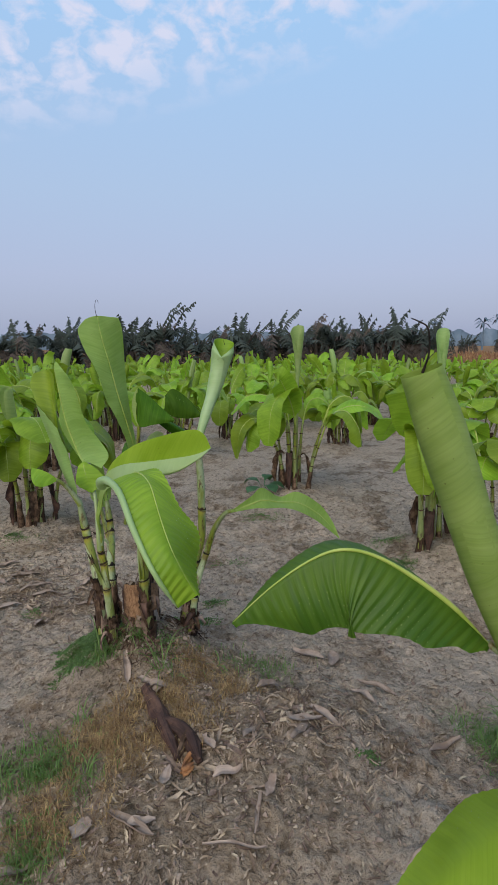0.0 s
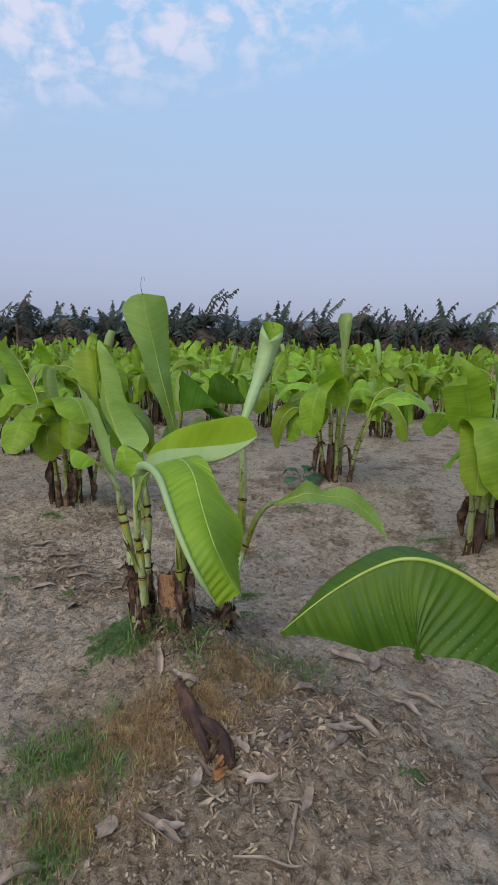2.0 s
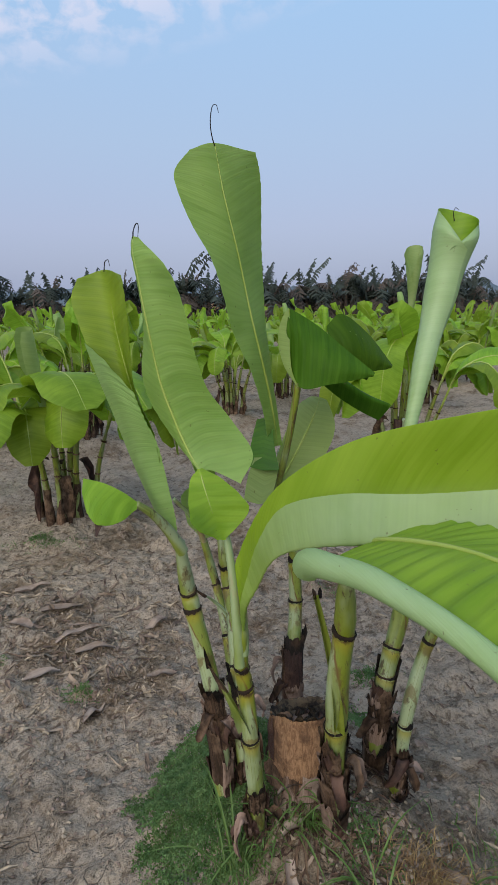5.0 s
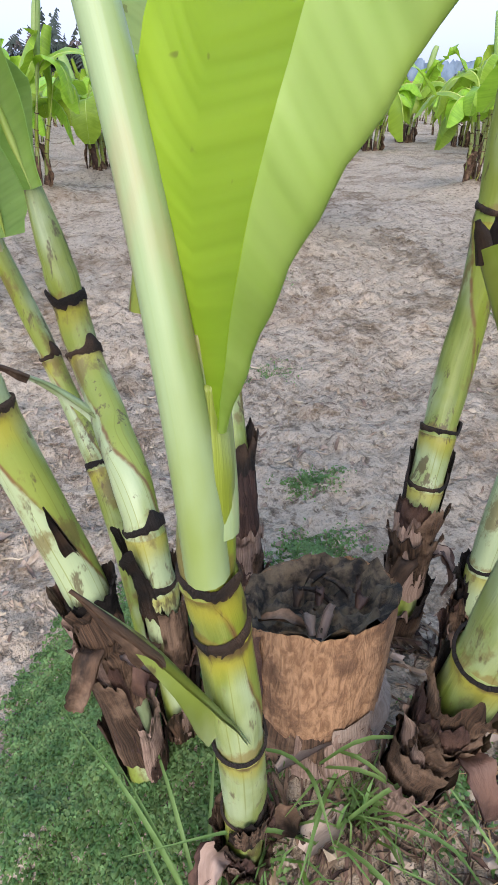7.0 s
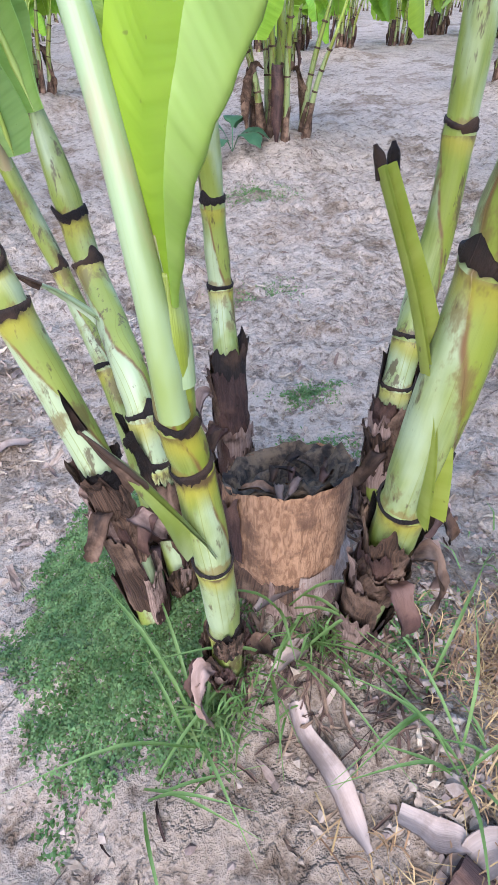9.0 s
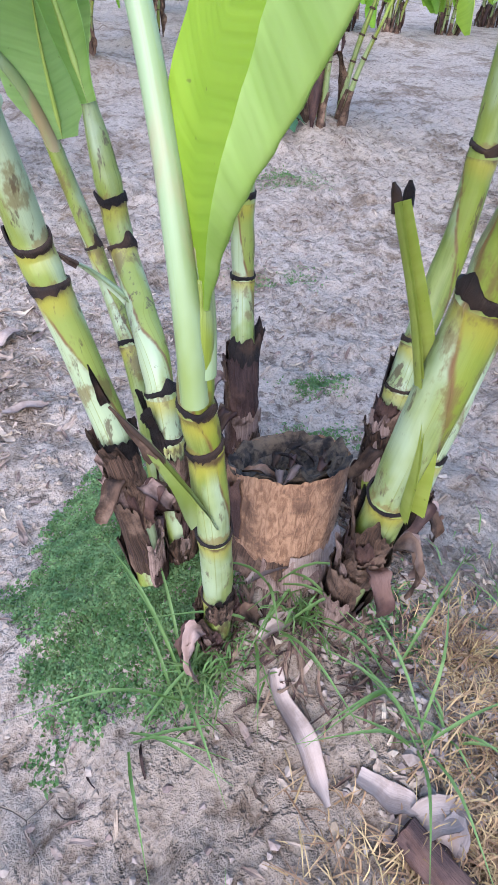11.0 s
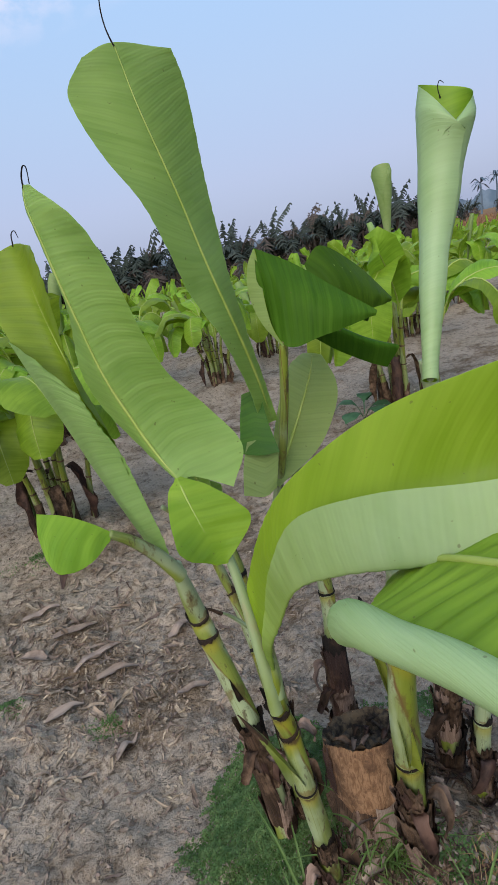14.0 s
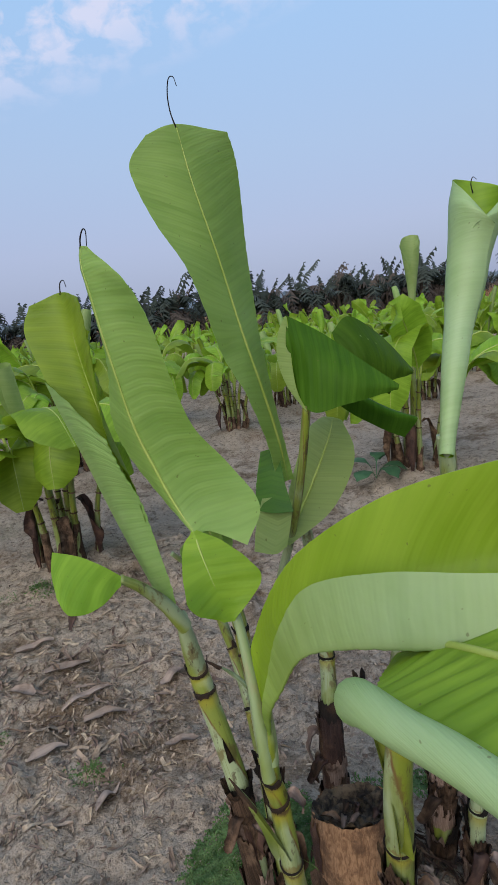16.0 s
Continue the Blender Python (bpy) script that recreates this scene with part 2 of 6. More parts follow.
def stem_material(name="pseudostem", bloom=0.65, zoned=True):
    """Overlapping sheaths: olive green with a white wax bloom, a slanting sheath edge, yellowing and brown bruises under each collar."""
    m = Mat(name, 0.45, 0.4)
    uv = m.n.new("ShaderNodeUVMap")
    uv.uv_map = "blade"
    sep = m.n.new("ShaderNodeSeparateXYZ")
    m.l.new(uv.outputs[0], sep.inputs[0])
    mp = m.n.new("ShaderNodeMapping")
    mp.inputs["Scale"].default_value = (5.0, 7.0, 1.0)
    m.l.new(uv.outputs[0], mp.inputs[0])
    lines = m.noise(1.6, 5.0, 0.6, vec=mp.outputs[0], dist=0.6)
    cloud = m.noise(9.0, 4.0, 0.6, vec=m.coord(scale=(1, 1, 0.45)))
    c = m.mix(m.ramp(lines, 0.35, 0.65), (0.110, 0.150, 0.022), (0.175, 0.215, 0.045))
    c = m.mix(m.ramp(cloud, 0.38, 0.56, 0.0, bloom), c, (0.295, 0.362, 0.222))
    # the sheath's free edge runs slantwise round the stem: waxy on one side, bare and greener on the other
    wind = m.math("ADD", sep.outputs[1], m.math("ADD", m.math("MULTIPLY", sep.outputs[0], 1.9), m.math("MULTIPLY", cloud, 0.25)))
    wind = m.math("FRACT", wind)
    bare = m.math("MULTIPLY", m.ramp(wind, 0.50, 0.505), m.ramp(wind, 0.85, 0.70))
    c = m.mix(m.math("MULTIPLY", bare, 0.85), c, (0.150, 0.190, 0.012))
    seam = m.math("MULTIPLY", m.ramp(wind, 0.475, 0.50), m.ramp(wind, 0.530, 0.508))
    c = m.mix(m.math("MULTIPLY", seam, m.ramp(m.noise(40.0), 0.38, 0.55, 0.25, 0.95)), c, (0.12, 0.065, 0.022))
    mp2 = m.n.new("ShaderNodeMapping")
    mp2.inputs["Scale"].default_value = (1.4, 30.0, 1.0)
    m.l.new(uv.outputs[0], mp2.inputs[0])
    thin_lines = m.noise(1.0, 3.0, vec=mp2.outputs[0])
    c = m.mix(m.ramp(thin_lines, 0.62, 0.68, 0.0, 0.6), c, (0.13, 0.15, 0.018))
    blot = m.noise(26.0, 5.0, 0.7, vec=m.coord(scale=(1, 1, 0.5)))
    if zoned:
        zn = m.n.new("ShaderNodeUVMap")
        zn.uv_map = "zone"
        zs = m.n.new("ShaderNodeSeparateXYZ")
        m.l.new(zn.outputs[0], zs.inputs[0])
        d = m.math("ADD", zs.outputs[1], m.math("MULTIPLY", m.math("SUBTRACT", blot, 0.5), 0.045))
        c = m.mix(m.ramp(d, 0.040, 0.008, 0.0, 0.75), c, (0.245, 0.220, 0.020))
        c = m.mix(m.ramp(d, 0.013, 0.003, 0.0, 0.92), c, (0.060, 0.034, 0.016))
        low = m.math("ADD", zs.outputs[0], m.math("MULTIPLY", m.math("SUBTRACT", blot, 0.5), 0.06))
        c = m.mix(m.ramp(low, 0.006, 0.0, 0.0, 0.7), c, (0.13, 0.085, 0.02))
    c = m.mix(m.ramp(blot, 0.54, 0.64, 0.0, 0.75), c, (0.11, 0.078, 0.022))
    c = m.mix(m.ramp(m.noise(60.0, 4.0, 0.7, vec=m.coord(scale=(1, 1, 0.25))), 0.575, 0.655, 0.0, 0.8), c, (0.055, 0.034, 0.016))
    m.colour(c)
    h = m.math("ADD", lines, m.math("MULTIPLY", thin_lines, 0.5))
    h = m.math("ADD", h, m.math("MULTIPLY", m.ramp(wind, 0.50, 0.505), -0.6))
    m.bump(h, 0.0018, 0.5)
    return m.m


def waxy_material(name):
    """Smooth grooved leaf stalk: pale wax bloom wiped off in soft patches, a pink tinge, faint fibres."""
    m = Mat(name, 0.42, 0.4)
    soft = m.noise(11.0, 4.0, 0.55, vec=m.coord(scale=(1, 1, 0.35)))
    uv = m.n.new("ShaderNodeUVMap")
    uv.uv_map = "blade"
    mp = m.n.new("ShaderNodeMapping")
    mp.inputs["Scale"].default_value = (2.0, 24.0, 1.0)
    m.l.new(uv.outputs[0], mp.inputs[0])
    fibre = m.noise(1.0, 3.0, vec=mp.outputs[0])
    c = m.mix(m.ramp(soft, 0.32, 0.52), (0.155, 0.205, 0.045), (0.215, 0.285, 0.140))
    c = m.mix(m.ramp(fibre, 0.50, 0.70, 0.0, 0.25), c, (0.185, 0.240, 0.060))
    c = m.mix(m.ramp(m.noise(23.0, 3.0, vec=m.coord(scale=(1, 1, 0.2))), 0.58, 0.70, 0.0, 0.55), c, (0.30, 0.17, 0.10))
    m.colour(c)
    m.bump(m.math("ADD", soft, m.math("MULTIPLY", fibre, 0.3)), 0.001, 0.4)
    return m.m


def dry_material(name, a, b, c2, rough=0.85, streak=(2.0, 40.0, 1.0), bent=0.0):
    """Dead leaf or husk: fibrous, blotched."""
    m = Mat(name, rough, 0.2)
    uv = m.n.new("ShaderNodeUVMap")
    uv.uv_map = "blade"
    mp = m.n.new("ShaderNodeMapping")
    mp.inputs["Scale"].default_value = streak
    m.l.new(uv.outputs[0], mp.inputs[0])
    f = m.noise(3.0, 5.0, 0.65, vec=mp.outputs[0], dist=bent)
    k = m.noise(16.0 if not bent else 24.0, 5.0, 0.65)
    c = m.mix(m.ramp(f, 0.35, 0.65), a, b)
    c = m.mix(m.ramp(k, 0.45, 0.65, 0.0, 0.8), c, c2)
    c = m.hsv(c, 0.5, 1.0, m.math("ADD", 0.75, m.math("MULTIPLY", m.rand(), 0.5)))
    m.colour(c)
    m.bump(m.math("ADD", f, m.math("MULTIPLY", k, 0.6)), 0.004, 0.8)
    return m.m


def soil_material():
    """Grey-brown silt clay: pale crust, a brown mound with painted shade, crumbs, hairline cracks, dark flecks of
    litter.
    """
    m = Mat("silt_soil", 0.95, 0.15)
    big = m.noise(0.55, 4.0)
    mid = m.noise(3.2, 6.0, 0.6)
    fine = m.noise(26.0, 6.0, 0.7)
    grit = m.noise(150.0, 3.0, 0.7)
    c = m.mix(m.ramp(mid, 0.38, 0.50), (0.165, 0.120, 0.078), (0.405, 0.338, 0.262))
    c = m.mix(m.ramp(big, 0.40, 0.62, 0.0, 0.65), c, (0.385, 0.322, 0.250))
    c = m.mix(m.ramp(fine, 0.45, 0.70, 0.0, 0.6), c, (0.435, 0.370, 0.292))
    c = m.mix(m.ramp(fine, 0.48, 0.35, 0.0, 0.75), c, (0.080, 0.055, 0.036))
    rust = m.noise(1.9, 6.0, 0.68, dist=0.4)
    c = m.mix(m.math("MULTIPLY", m.ramp(rust, 0.53, 0.62, 0.0, 0.75), m.ramp(fine, 0.30, 0.55, 1.0, 0.45)), c, (0.170, 0.112, 0.064))
    c = m.mix(m.ramp(grit, 0.50, 0.36, 0.0, 0.4), c, (0.140, 0.102, 0.070))
    c = m.mix(m.ramp(grit, 0.55, 0.68, 0.0, 0.4), c, (0.46, 0.39, 0.31))
    plate = m.noise(9.0, 6.0, 0.65, dist=0.2)
    c = m.mix(m.math("MULTIPLY", m.ramp(plate, 0.452, 0.475), m.ramp(plate, 0.520, 0.490, 0.0, 0.16)), c, (0.105, 0.075, 0.052))
    flecks = m.ramp(m.noise(48.0, 2.0, 0.5, vec=m.coord(scale=(1, 0.6, 1)), dist=0.3), 0.66, 0.72, 0.0, 0.55)
    c = m.mix(flecks, c, (0.10, 0.072, 0.05))
    moss = m.ramp(m.noise(1.7, 3.0, 0.5), 0.60, 0.74, 0.0, 0.45)
    c = m.mix(m.math("MULTIPLY", moss, m.ramp(grit, 0.45, 0.6)), c, (0.09, 0.12, 0.035))
    edge = m.voronoi(5.5, "DISTANCE_TO_EDGE", vec=m.mix(0.12, m.coord(), m.n.new("ShaderNodeTexNoise").outputs["Color"]))
    crack = m.math("MULTIPLY", m.ramp(edge, 0.006, 0.0), m.ramp(m.noise(1.1, 2.0), 0.56, 0.64))
    c = m.mix(m.math("MULTIPLY", crack, 0.4), c, (0.07, 0.05, 0.035))
    # a dry brown field far to the right
    sep = m.n.new("ShaderNodeSeparateXYZ")
    m.l.new(m.coord(), sep.inputs[0])
    far = m.math("MULTIPLY", m.ramp(sep.outputs[1], 48.0, 52.0), m.ramp(m.noise(0.05, 3.0), 0.2, 0.5, 0.6, 1.0))
    c = m.mix(far, c, (0.20, 0.115, 0.055))
    # the dug mound is browner, and the plants' shade on it is painted in
    off = m.n.new("ShaderNodeVectorMath")
    off.operation = "DISTANCE"
    m.l.new(m.coord(), off.inputs[0])
    off.inputs[1].default_value = (-0.25, 1.72, 0.20)
    mound_shade = m.ramp(m.math("ADD", off.outputs["Value"], m.math("MULTIPLY", m.noise(4.0, 5.0, 0.65), 0.5)), 1.12, 0.72, 0.0, 0.72)
    c = m.mix(mound_shade, c, m.mix(m.ramp(fine, 0.35, 0.65), (0.105, 0.074, 0.046), (0.270, 0.212, 0.150)))
    m.colour(c)
    crumbs = m.voronoi(38.0, "SMOOTH_F1")
    h = m.math("ADD", m.math("MULTIPLY", fine, 1.2), m.math("MULTIPLY", grit, 0.14))
    h = m.math("ADD", h, m.ramp(plate, 0.46, 0.50, 0.0, 0.35))
    h = m.math("ADD", h, m.math("MULTIPLY", crumbs, -0.35))
    h = m.math("SUBTRACT", h, m.math("MULTIPLY", crack, 0.5))
    m.bump(h, 0.034, 1.0)
    return m.m


def plain(name, a, b, scale=20.0, rough=0.8, per="object", spread=0.3, through_c=None, bump=0.002):
    m = Mat(name, rough, 0.25)
    k = m.noise(scale, 5.0, 0.65)
    c = m.mix(m.ramp(k, 0.35, 0.65), a, b)
    r = m.rand() if per == "object" else m.island()
    c = m.hsv(c, m.math("ADD", 0.48, m.math("MULTIPLY", r, 0.04)), 1.0, m.math("ADD", 1 - spread, m.math("MULTIPLY", r, 2 * spread)))
    m.colour(c)
    nrm = m.bump(k, bump, 0.6)
    if through_c:
        m.thin(through_c, 0.3, nrm)
    return m.m


rib_mat = midrib_material()
stem_mat = stem_material("pseudostem", 0.75)
stem_field = stem_material("field_pseudostem", 0.3, False)
petiole_mat = stem_material("petiole", 0.7, False)
leaf_stalk_mat = leaf_material("folded_stalk", (0.230, 0.280, 0.035), (0.330, 0.370, 0.080), (0.46, 0.52, 0.05), amount=0.3, vein=0.2)
waxy_mat = waxy_material("waxy_petiole")
collar_mat = dry_material("blackened_collar", (0.006, 0.005, 0.004), (0.016, 0.012, 0.010), (0.050, 0.030, 0.018), 0.75)
husk_mat = dry_material("rotting_husk", (0.014, 0.009, 0.006), (0.075, 0.044, 0.026), (0.170, 0.112, 0.074), 0.8, (5.0, 14.0, 1.0))
dry_mat = dry_material("dry_banana_leaf", (0.205, 0.158, 0.126), (0.275, 0.222, 0.182), (0.150, 0.110, 0.086), 0.9, (1.5, 18.0, 1.0))
dark_dry_mat = dry_material("rotten_leaf", (0.022, 0.013, 0.011), (0.056, 0.031, 0.025), (0.095, 0.054, 0.038), 0.6, (4.0, 16.0, 1.0))
rust_mat = dry_material("rusty_leaf", (0.23, 0.10, 0.04), (0.33, 0.17, 0.075), (0.12, 0.055, 0.03), 0.8)
stump_mat = dry_material("cut_stump_fibre", (0.190, 0.105, 0.056), (0.370, 0.222, 0.124), (0.085, 0.046, 0.028), 0.9, (14.0, 26.0, 1.0), 1.2)
pale_husk_mat = dry_material("papery_husk", (0.150, 0.102, 0.078), (0.265, 0.190, 0.150), (0.075, 0.045, 0.034), 0.85, (3.0, 14.0, 1.0))
soil_mat = soil_material()
clod_mat = plain("soil_clod", (0.17, 0.130, 0.098), (0.28, 0.228, 0.182), 30.0, 0.95, "island", 0.25, bump=0.004)
litter_mat = plain("litter", (0.13, 0.092, 0.064), (0.29, 0.228, 0.172), 18.0, 0.9, "island", 0.5)
grass_mat = plain("green_grass", (0.075, 0.135, 0.035), (0.145, 0.225, 0.070), 12.0, 0.55, "island", 0.35, (0.16, 0.30, 0.03))
mat_weed = plain("creeping_weed", (0.050, 0.100, 0.030), (0.125, 0.200, 0.070), 25.0, 0.55, "island", 0.35, (0.14, 0.30, 0.03))
straw_mat = plain("dry_grass", (0.17, 0.105, 0.045), (0.32, 0.215, 0.105), 14.0, 0.8, "island", 0.4)
blue_weed_mat = plain("broad_weed", (0.035, 0.10, 0.05), (0.07, 0.16, 0.08), 20.0, 0.5, "object", 0.2, (0.16, 0.30, 0.08))
trunk_mat = dry_material("old_trunk", (0.05, 0.038, 0.03), (0.12, 0.095, 0.075), (0.03, 0.022, 0.02), 0.85, (1.0, 12.0, 1.0))
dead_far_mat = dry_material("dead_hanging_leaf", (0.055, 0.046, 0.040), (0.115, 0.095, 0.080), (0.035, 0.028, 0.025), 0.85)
# air haze over woods and palms is mixed into this blue-grey
backdrop_mat = plain("haze_tinted_distance", (0.085, 0.125, 0.165), (0.13, 0.175, 0.22), 0.15, 0.95, "island", 0.15)
straw_far_mat = plain("dry_crop_stalks", (0.16, 0.085, 0.04), (0.26, 0.155, 0.085), 2.0, 0.9, "island", 0.3)
fibre_mat = plain("rotting_fibre", (0.045, 0.028, 0.020), (0.13, 0.085, 0.058), 30.0, 0.9, "island", 0.5)
rot_mat = plain("black_rot", (0.008, 0.006, 0.005), (0.085, 0.058, 0.038), 55.0, 0.8, "object", 0.1, bump=0.006)

# ---- shape helpers ----
N1 = noise.noise


def smooth_path(pts, count):
    """Catmull-Rom samples through the points."""
    p = [Vector(q) for q in pts]
    p = [p[0] * 2 - p[1]] + p + [p[-1] * 2 - p[-2]]
    out = []
    for k in range(count):
        s = k / (count - 1) * (len(p) - 3)
        i = min(int(s), len(p) - 4)
        f = s - i
        a, b, c, d = p[i:i + 4]
        out.append(0.5 * ((2 * b) + (c - a) * f + (2 * a - 5 * b + 4 * c - d) * f * f + (3 * b - a - 3 * c + d) * f ** 3))
    return out


def curve1(table, u):
    """Smooth value of a table of (u, value)."""
    if u <= table[0][0]:
        return table[0][1]
    for (a, x), (b, y) in zip(table, table[1:]):
        if u <= b:
            f = (u - a) / max(1e-9, b - a)
            f = f * f * (3 - 2 * f)
            return x + (y - x) * f
    return table[-1][1]


class Build:
    """Vertices, faces, material slots and blade coordinates of one mesh."""

    def __init__(self):
        self.v, self.f, self.s, self.uv, self.zone = [], [], [], [], []

    def vert(self, co, uv=(0.0, 0.0)):
        self.v.append(tuple(co))
        self.uv.append(uv)
        return len(self.v) - 1

    def face(self, ids, slot=0):
        self.f.append(tuple(ids))
        self.s.append(slot)

    def grid(self, rows, slot=0, closed=False, flip=False):
        for a, b in zip(rows, rows[1:]):
            n = len(a)
            for k in range(n if closed else n - 1):
                q = (a[k], a[(k + 1) % n], b[(k + 1) % n], b[k])
                self.face(q[::-1] if flip else q, slot)

    def mesh(self, name, mats, smooth=True):
        me = bpy.data.meshes.new(name)
        me.from_pydata(self.v, [], self.f)
        lay = me.uv_layers.new(name="blade")
        ids = np.empty(len(me.loops), dtype=np.int32)
        me.loops.foreach_get("vertex_index", ids)
        uvs = np.array(self.uv, dtype=np.float32)[ids]
        # faces that close a tube: carry the turn past one
        start = np.empty(len(me.polygons), dtype=np.int32)
        me.polygons.foreach_get("loop_start", start)
        sizes = np.diff(np.append(start, len(uvs)))
        top = np.repeat(np.maximum.reduceat(uvs[:, 1], start), sizes)
        uvs[:, 1] += (top - uvs[:, 1] > 0.6) * 1.0
        lay.data.foreach_set("uv", uvs.ravel())
        if self.zone:
            me.uv_layers.new(name="zone").data.foreach_set("uv", np.array(self.zone, dtype=np.float32)[ids].ravel())
        for mt in mats:
            me.materials.append(mt)
        me.polygons.foreach_set("material_index", self.s)
        me.polygons.foreach_set("use_smooth", [smooth] * len(self.f))
        me.update()
        return me


def part(name, build, mats, parent, label="", smooth=True):
    ob = new(name, build.mesh(name, mats if isinstance(mats, (list, tuple)) else [mats], smooth))
    if parent:
        ob.parent = parent
    if label:
        ob["label"] = label
    return ob


def thing(name, label, category, group="", at=(0, 0, 0)):
    ob = new(name)
    ob.location = at
    ob.empty_display_size = 0.1
    return tagged(ob, label, category, group)


def tube(b, pts, radius, sides=10, slot=0, count=16, cap=True, wob=0.0, seed=0.0, squash=1.0):
    """A tapered tube along a smooth path; radius is a table over 0..1."""
    line = smooth_path(pts, count)
    rows, run = [], 0.0
    ref = Vector((0.3, 1, 0.1)).normalized()
    for k, p in enumerate(line):
        t = (line[min(k + 1, count - 1)] - line[max(k - 1, 0)]).normalized()
        x = (ref - t * ref.dot(t)).normalized()
        y = t.cross(x)
        if k:
            run += (p - line[k - 1]).length
        r = curve1(radius, k / (count - 1))
        row = []
        for j in range(sides):
            a = 2 * math.pi * j / sides
            rr = r * (1 + wob * N1(Vector((math.cos(a) * 1.5 + seed, math.sin(a) * 1.5, run * 9 + seed))))
            row.append(b.vert(p + x * math.cos(a) * rr + y * math.sin(a) * rr * squash, (run, j / sides)))
        rows.append(row)
    b.grid(rows, slot, closed=True)
    if cap:
        c = b.vert(line[-1], (run, 0.5))
        for j in range(sides):
            b.face((rows[-1][j], rows[-1][(j + 1) % sides], c), slot)
    return line


def blade(b, pts, width, normals, left=(0, 0, 0), right=(0, 0, 0), power=1.6, nu=30, nv=9, wave=0.0, seed=0.0, thick=0.0012,
          slots=(0, 1), wl=1.0, wr=1.0, ragged=0.0, endcut=0.0, edge=0.0, bend=None, pleat=0.0):
    """A leaf blade on a midrib. width: table of half widths; left and right: (fold at the foot, fold at the tip, curl) in degrees,
    curl growing outwards with the power (a pair: at the foot and at the tip), or, past the share "edge" of the right half, rolling up its margin,
    or all within the span "bend" of the right half. With a thickness there is an upper and an under skin."""
    line = smooth_path(pts, nu)
    hint = smooth_path(normals, nu) if len(normals) > 1 else [Vector(normals[0])] * nu
    top, under, run = [], [], 0.0
    for k, p in enumerate(line):
        u = k / (nu - 1)
        t = (line[min(k + 1, nu - 1)] - line[max(k - 1, 0)]).normalized()
        n = (hint[k] - t * hint[k].dot(t)).normalized()
        s = t.cross(n)
        if k:
            run += (p - line[k - 1]).length
        w = curve1(width, u)
        rows = {}
        for sign, (f0, f1, cu), ws in ((-1, left, wl), (1, right, wr)):
            fold = radians(f0 + (f1 - f0) * u)
            cu = cu[0] + (cu[1] - cu[0]) * u if isinstance(cu, tuple) else cu
            x = z = 0.0
            steps = [(x, z, 0.0)]
            for j in range(1, nv + 1):
                q = (j - 0.5) / nv
                if bend and sign > 0:
                    g = min(1.0, max(0.0, (q - bend[0]) / (bend[1] - bend[0])))
                    th = fold + radians(cu) * g * g * (3 - 2 * g)
                else:
                    th = fold + radians(cu) * (q ** power if not edge or sign < 0 else max(0.0, (q - edge) / (1 - edge)))
                step = w * ws / nv
                if ragged:
                    step *= 1 + ragged * N1(Vector((u * 17 + seed, sign * 3.1, j * 0.2)))
                x += math.cos(th) * step
                z += math.sin(th) * step
                steps.append((x, z, j / nv))
            rows[sign] = steps
        seq = [(-x, z, -q) for x, z, q in rows[-1][::-1]] + [(x, z, q) for x, z, q in rows[1][1:]]
        r0, r1 = [], []
        pl = []
        for x, z, q in seq:
            d = wave * w * abs(q) ** 1.5 * N1(Vector((u * 7 + seed, q * 1.4, seed * 2.3)))
            d += 0.0 if edge and q > 0.35 else pleat * min(1.0, abs(q) * 2.5) * math.sin(2 * math.pi * (run - 0.35 * abs(q) * w) / 0.024 + N1(Vector((u * 9, q, seed))))
            slide = -endcut * (abs(q) ** 2) * w * u ** 6
            pl.append(p + s * x + n * (z + d) + t * slide)
        for m, (x, z, q) in enumerate(seq):
            uvw = (run, q * w)
            r0.append(b.vert(pl[m], uvw))
        top.append(r0)
        if thick:
            for m, (x, z, q) in enumerate(seq):
                a, c = pl[max(m - 1, 0)], pl[min(m + 1, len(pl) - 1)]
                e = (c - a)
                nn = e.cross(t)
                nn = nn.normalized() if nn.length > 1e-9 else n
                r1.append(b.vert(pl[m] - nn * thick, (run, q * w)))
            under.append(r1)
    b.grid(top, slots[0], flip=True)
    if thick:
        b.grid(under, slots[1])
    return line


def leaf(parent, pts, width, normals, mats=None, label="", rib=0.006, name="leaf", **kw):
    """A leaf part with its raised midrib as a sub-part."""
    b = Build()
    line = blade(b, pts, width, normals, **kw)
    ob = part(name, b, mats or [leaf_top, leaf_under], parent, label)
    if rib:
        r = Build()
        tube(r, [line[round(q * (len(line) - 2) / 12)] for q in range(13)],
             [(0, rib * 0.15), (0.16, rib), (0.5, rib * 0.65), (1, rib * 0.2)], 8, count=40)
        part("midrib", r, rib_mat, ob, "pale yellow-green midrib")
    return ob


